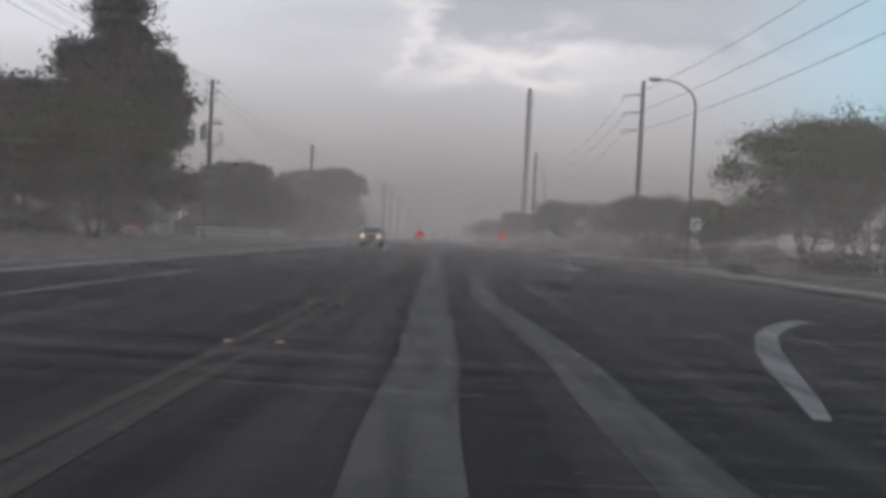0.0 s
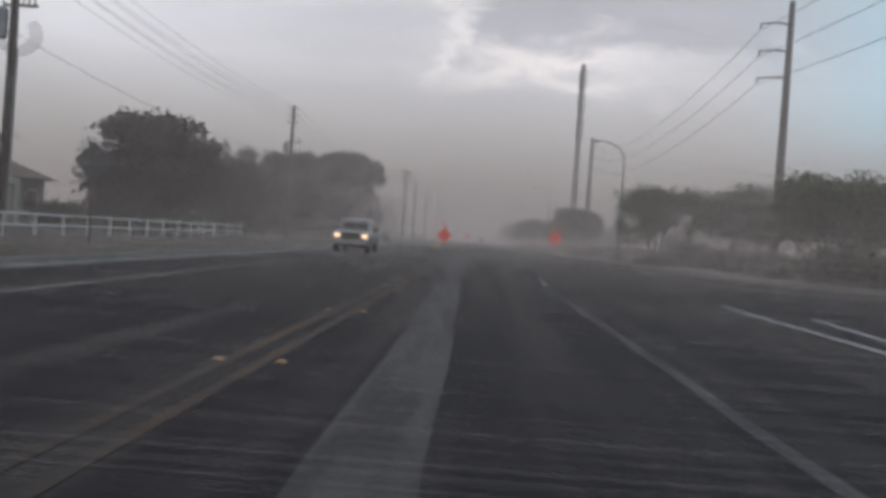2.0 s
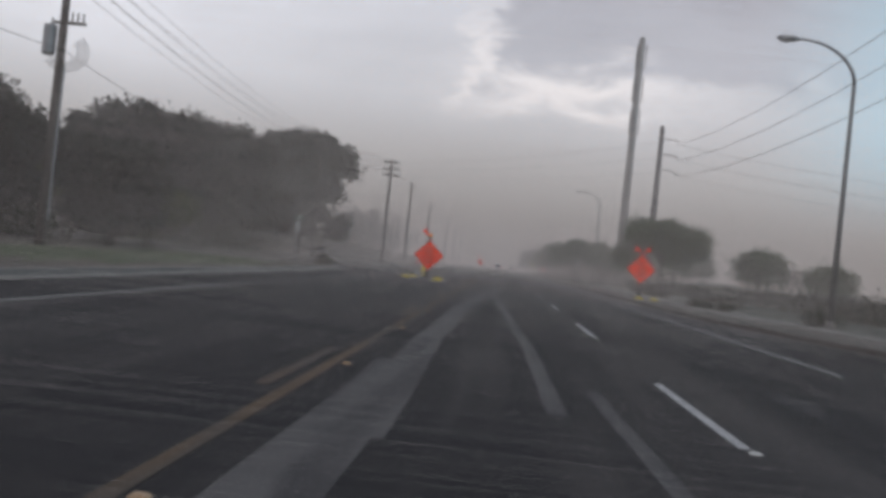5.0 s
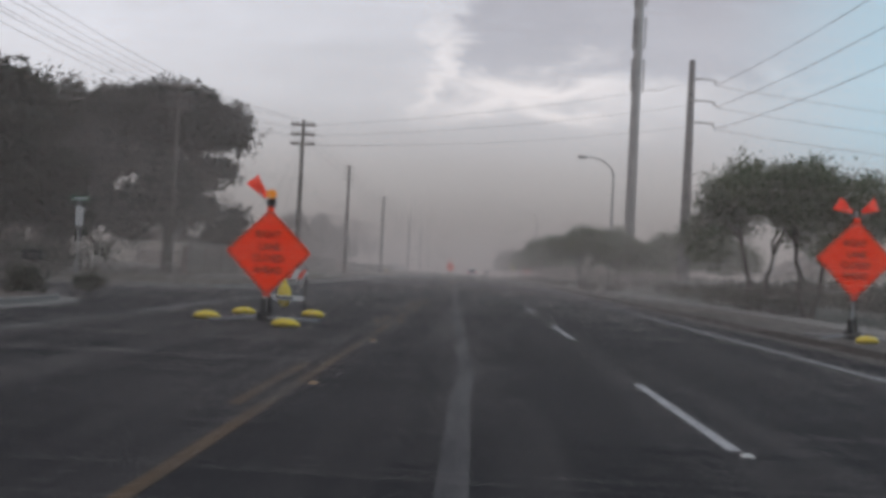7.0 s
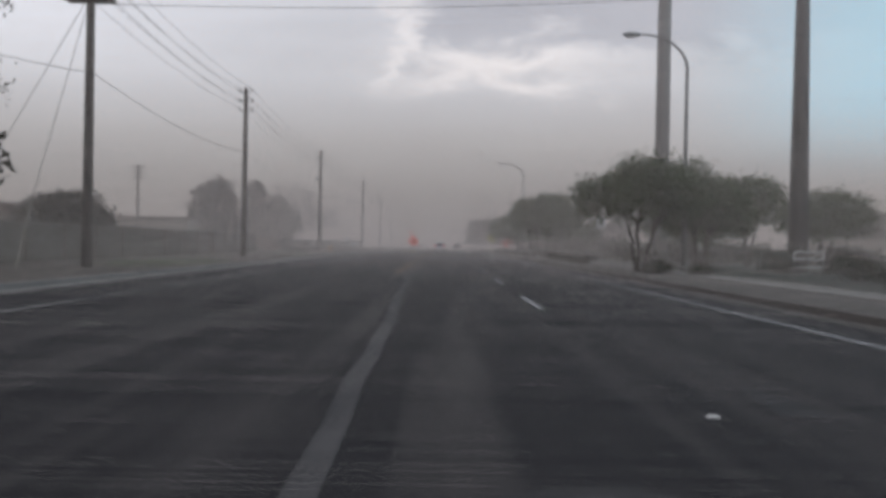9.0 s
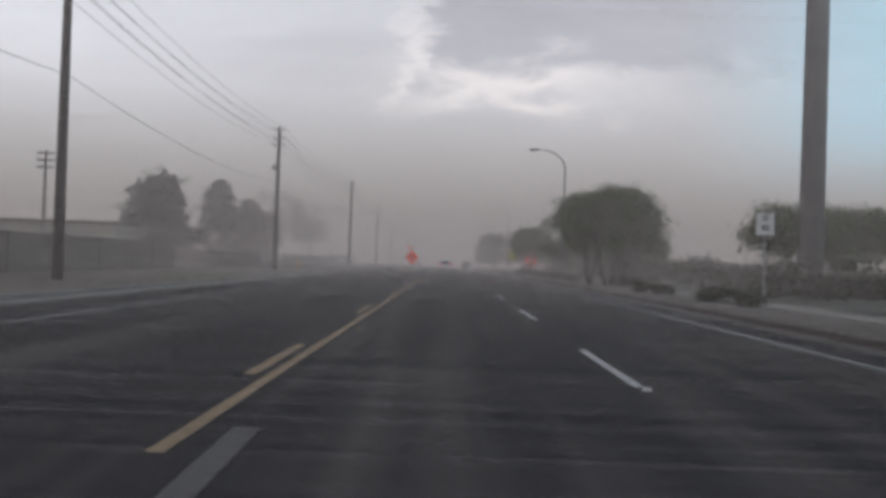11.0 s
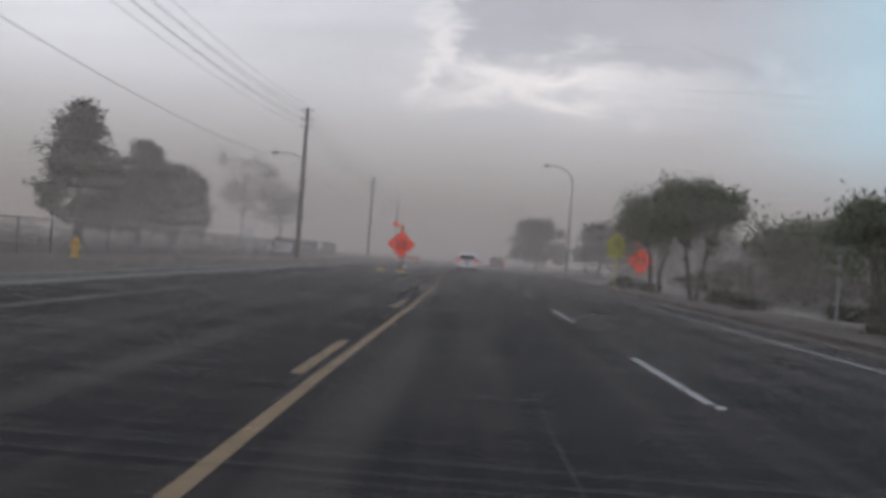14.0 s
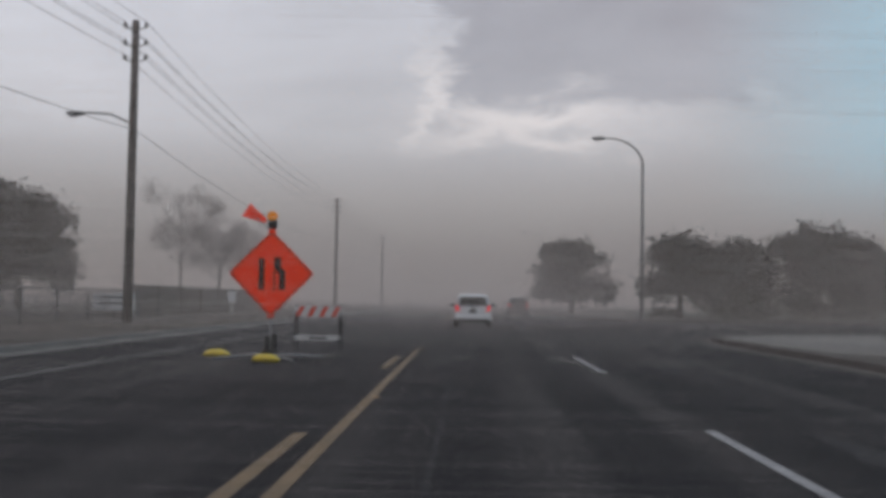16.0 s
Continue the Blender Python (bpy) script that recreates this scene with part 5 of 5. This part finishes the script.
def loft(sections):
    """Body skin through cross-sections: (y, [(x, z) half outline from the bottom up])."""
    s, vs = Shape(), []
    n = len(sections[0][1])
    for y, half in sections:
        ring = [(x, z) for x, z in half] + [(-x, z) for x, z in reversed(half)]
        vs += [(x, y, z) for x, z in ring]
    m = 2 * n
    fs = [(i * m + k, i * m + (k + 1) % m, (i + 1) * m + (k + 1) % m, (i + 1) * m + k) for i in range(len(sections) - 1) for k in range(m)]
    fs += [tuple(range(m - 1, -1, -1)), tuple((len(sections) - 1) * m + k for k in range(m))]
    return s.add(vs, fs)


def hatchback(at, paint, label, lit=True, rz=0.0):
    """A small five-door car, its tail at y = 0, facing +y."""
    t = thing("car", at, label, "car", rz=rz)
    lower = loft([(0.0, [(.70, .30), (.80, .40), (.82, .62), (.80, .84)]), (.12, [(.76, .26), (.84, .40), (.85, .65), (.82, .90)]), (.6, [(.78, .22), (.85, .4), (.86, .68), (.83, .92)]),
                  (2.9, [(.78, .22), (.85, .4), (.86, .66), (.82, .90)]), (3.7, [(.76, .24), (.83, .4), (.83, .62), (.74, .78)]), (3.98, [(.6, .3), (.72, .42), (.72, .58), (.6, .68)])])
    part("body", lower, paint, t, bevel=.03, smooth=True)
    cabin = loft([(.04, [(.78, .86), (.70, 1.12), (.62, 1.36), (.5, 1.40)]), (.3, [(.80, .88), (.73, 1.18), (.65, 1.44), (.5, 1.49)]), (1.5, [(.81, .88), (.75, 1.2), (.66, 1.47), (.5, 1.52)]),
                  (2.4, [(.80, .88), (.74, 1.14), (.65, 1.4), (.5, 1.45)]), (3.15, [(.76, .86), (.72, .9), (.64, .93), (.5, .95)])])
    part("roof", cabin, paint, t, bevel=.02, smooth=True)
    rear = part("rear_window", Shape().add([(-.66, -.0, .98), (.66, -.0, .98), (.56, .03, 1.36), (-.56, .03, 1.36)], [(0, 1, 2, 3)]).add(
        [(-.66, .03, .98), (.66, .03, .98), (.56, .06, 1.36), (-.56, .06, 1.36)], [(3, 2, 1, 0)]), CAR_GLASS, t, "dark rear window")
    part("wiper", Shape().tube([(0, -.02, .99), (.25, -.01, 1.08)], .01, 5), RUBBER, rear)
    for s in (-1, 1):
        part("side_window", Shape().box((s * .755, 1.45, 1.17), (.03, 1.9, .3), ry=s * -.28), CAR_GLASS, t)
        part("tail_lamp", Shape().prism([(s * .60, .70), (s * .80, .72), (s * .80, .98), (s * .70, 1.0), (s * .62, .86)] if s > 0 else [(s * .60, .70), (s * .62, .86), (s * .70, 1.0), (s * .80, .98), (s * .80, .72)],
                                        .12, Matrix.Translation((0, .03, 0))), TAIL if lit else TAIL_OFF, t, "red tail lamp", bevel=.01)
        part("mirror", Shape().blob((s * .98, 2.45, .98), (.12, .07, .08), 10, 6), RUBBER, t, smooth=True)
        part("mirror_arm", Shape().box((s * .88, 2.47, .94), (.14, .05, .04)), RUBBER, t)
        for y in (.65, 3.15):
            wheel(t, (s * .74, y, .31), .31, .19)
    bump = part("bumper", Shape().box((0, .0, .44), (1.6, .14, .2)), paint, t, bevel=.05)
    part("bumper_insert", Shape().box((0, -.04, .29), (1.5, .12, .1)), RUBBER, t, "black lower valance", bevel=.02)
    part("number_plate", Shape().box((0, -.03, .72), (.32, .02, .16)), SIGN_BACK, t, "small dark plate with no marks", bevel=.004)
    part("badge", Shape().box((0, -.02, .86), (.14, .02, .06)), CHROME, t)
    return t


hatchback((-.12, 347.0, 0), CAR_WHITE, "small white hatchback driving away with red tail lamps lit")
hatchback((3.7, 384.0, 0), CAR_DARK, "dark car driving away in the dust")

truck = thing("pickup_truck", (-6.82, 92.0, 0), "silver crew-cab pickup truck with headlamps on", "pickup truck")
part("body", loft([(0.0, [(.72, .55), (.92, .62), (.94, .88), (.86, 1.06)]), (.25, [(.86, .5), (.99, .62), (1.0, .95), (.92, 1.14)]), (1.5, [(.9, .5), (1.0, .65), (1.0, 1.0), (.93, 1.2)]),
                   (3.6, [(.9, .5), (1.0, .65), (1.0, 1.05), (.95, 1.22)]), (5.7, [(.9, .55), (1.0, .65), (1.0, 1.05), (.95, 1.28)])]), CAR_SILVER, truck, bevel=.03, smooth=True)
part("cab", loft([(1.25, [(.88, 1.12), (.84, 1.18), (.78, 1.22), (.6, 1.24)]), (1.95, [(.93, 1.15), (.86, 1.5), (.78, 1.80), (.6, 1.85)]), (3.4, [(.94, 1.15), (.87, 1.5), (.8, 1.84), (.6, 1.9)]),
                  (3.75, [(.93, 1.15), (.86, 1.5), (.78, 1.8), (.6, 1.85)])]), CAR_SILVER, truck, bevel=.02, smooth=True)
part("windscreen", Shape().add([(-.76, 1.22, 1.27), (.76, 1.22, 1.27), (.66, 1.86, 1.76), (-.66, 1.86, 1.76)], [(0, 1, 2, 3)]).add(
    [(-.76, 1.26, 1.27), (.76, 1.26, 1.27), (.66, 1.9, 1.76), (-.66, 1.9, 1.76)], [(3, 2, 1, 0)]), CAR_GLASS, truck, "dark windscreen")
grille = part("grille", Shape().box((0, -.02, .88), (1.05, .1, .34)), BLACK, truck, "dark grille", bevel=.03)
part("grille_frame", Shape().box((0, -.04, 1.07), (1.15, .08, .05)), CHROME, grille)
part("grille_frame", Shape().box((0, -.04, .7), (1.15, .08, .05)), CHROME, grille)
part("bumper", Shape().box((0, -.08, .55), (1.9, .22, .24)), CAR_SILVER, truck, bevel=.05)
part("air_dam", Shape().box((0, -.02, .38), (1.6, .15, .16)), RUBBER, truck, bevel=.03)
for s in (-1, 1):
    part("headlamp", Shape().box((s * .74, .0, .9), (.3, .14, .2)), HEAD, truck, "lit warm headlamp", bevel=.03)
    part("side_window", Shape().box((s * .885, 2.7, 1.48), (.03, 1.6, .36), ry=s * -.22), CAR_GLASS, truck)
    part("mirror", Shape().box((s * 1.16, 1.65, 1.3), (.2, .12, .28)), RUBBER, truck, bevel=.03)
    part("mirror_arm", Shape().box((s * 1.02, 1.68, 1.22), (.16, .05, .05)), RUBBER, truck)
    part("arch", Shape().tube([(s * .98, .9 + .52 * math.cos(radians(a)), .42 + .52 * math.sin(radians(a))) for a in range(0, 181, 20)], .05, 6), RUBBER, truck)
    for y in (.9, 4.6):
        wheel(truck, (s * .86, y, .41), .41, .27)
part("bed_cover", Shape().box((0, 4.75, 1.27), (1.7, 1.9, .05)), RUBBER, truck)

# ---- blowing dust ----
# hair-fine level filaments blowing across the road, thickest by the ground, none along the travelled line
rng = np.random.default_rng(11)
DUST_TOP = 20.0


def filaments(x0, x1, y0, y1, z0, z1, w, length, low, high, sides=(-1.0, 1.0)):
    """Dust filaments beside the road between |x| = x0 and x1; low, high: the share of the view that a metre of air hides at the ground and at 5 m."""
    n = int(len(sides) * (x1 - x0) * (y1 - y0) * (z1 - z0) * low / (.5 * w * length))
    z = rng.uniform(z0, z1, n)
    z = z[rng.random(n) < np.interp(z, (0, 1.2, 5.0, 9.0, DUST_TOP), (1, .95, high / low, .85 * high / low, 0))]
    n = len(z)
    half = length * rng.uniform(.4, .6, n)
    x, y = rng.uniform(x0, x1, n), rng.uniform(y0, y1, n)
    if x0 > 0:
        x = np.clip(x, x0 + half, np.maximum(x1 - half, x0 + half))
    x *= rng.choice(sides, n)
    near_eye = (np.abs(z - 1.2) < .35) & (np.abs(x) < half + .8) & (y < 306)
    x = np.where(near_eye, np.sign(x) * (half + .8), x)
    half = half * rng.choice((-1.0, 1.0), n)
    end = np.maximum(z + rng.uniform(-.02, .02, len(z)), .01)
    a, b, c = np.stack([x - half, y, z], 1), np.stack([x - half, y, z + w], 1), np.stack([x + half, y, end], 1)
    return np.stack([a, b, c], 1).reshape(-1, 3)


corners = np.concatenate([
    filaments(0, 8, 3, 345, 0, 5, .0001, 8, .0064, .0046),
    filaments(0, 8, 345, 620, 0, 5, .0005, 8, .012, .0060),
    filaments(8, 14, 3, 620, 0, 5, .0004, 6, .0068, .0045),
    filaments(0, 14, 3, 620, 5, DUST_TOP, .0004, 14, .0068, .0045),
    filaments(14, 35, 3, 330, 0, DUST_TOP, .0006, 18, .0056, .0042, (1.0,)),
    filaments(14, 35, 3, 215, 0, DUST_TOP, .0006, 18, .0042, .0034, (-1.0,)),
    filaments(14, 35, 215, 330, 0, DUST_TOP, .0006, 18, .0056, .0042, (-1.0,)),
    filaments(14, 35, 330, 620, 0, DUST_TOP, .0010, 18, .0090, .0070),
    filaments(10, 35, 84, 110, 0, 9, .0006, 12, .0060, .0040, (1.0,)),
    filaments(35, 75, 3, 620, 0, DUST_TOP, .002, 25, .0062, .0042)])
me = bpy.data.meshes.new("blowing_dust")
me.vertices.add(len(corners))
me.vertices.foreach_set("co", corners.ravel())
me.loops.add(len(corners))
me.loops.foreach_set("vertex_index", np.arange(len(corners), dtype=np.int32))
me.polygons.add(len(corners) // 3)
me.polygons.foreach_set("loop_start", np.arange(0, len(corners), 3, dtype=np.int32))
me.update(calc_edges=True)
me.materials.append(DUST)
tagged(new("blowing_dust", me), "grey-brown dust drifting in hair-fine filaments over the road", "dust", kind="stuff")
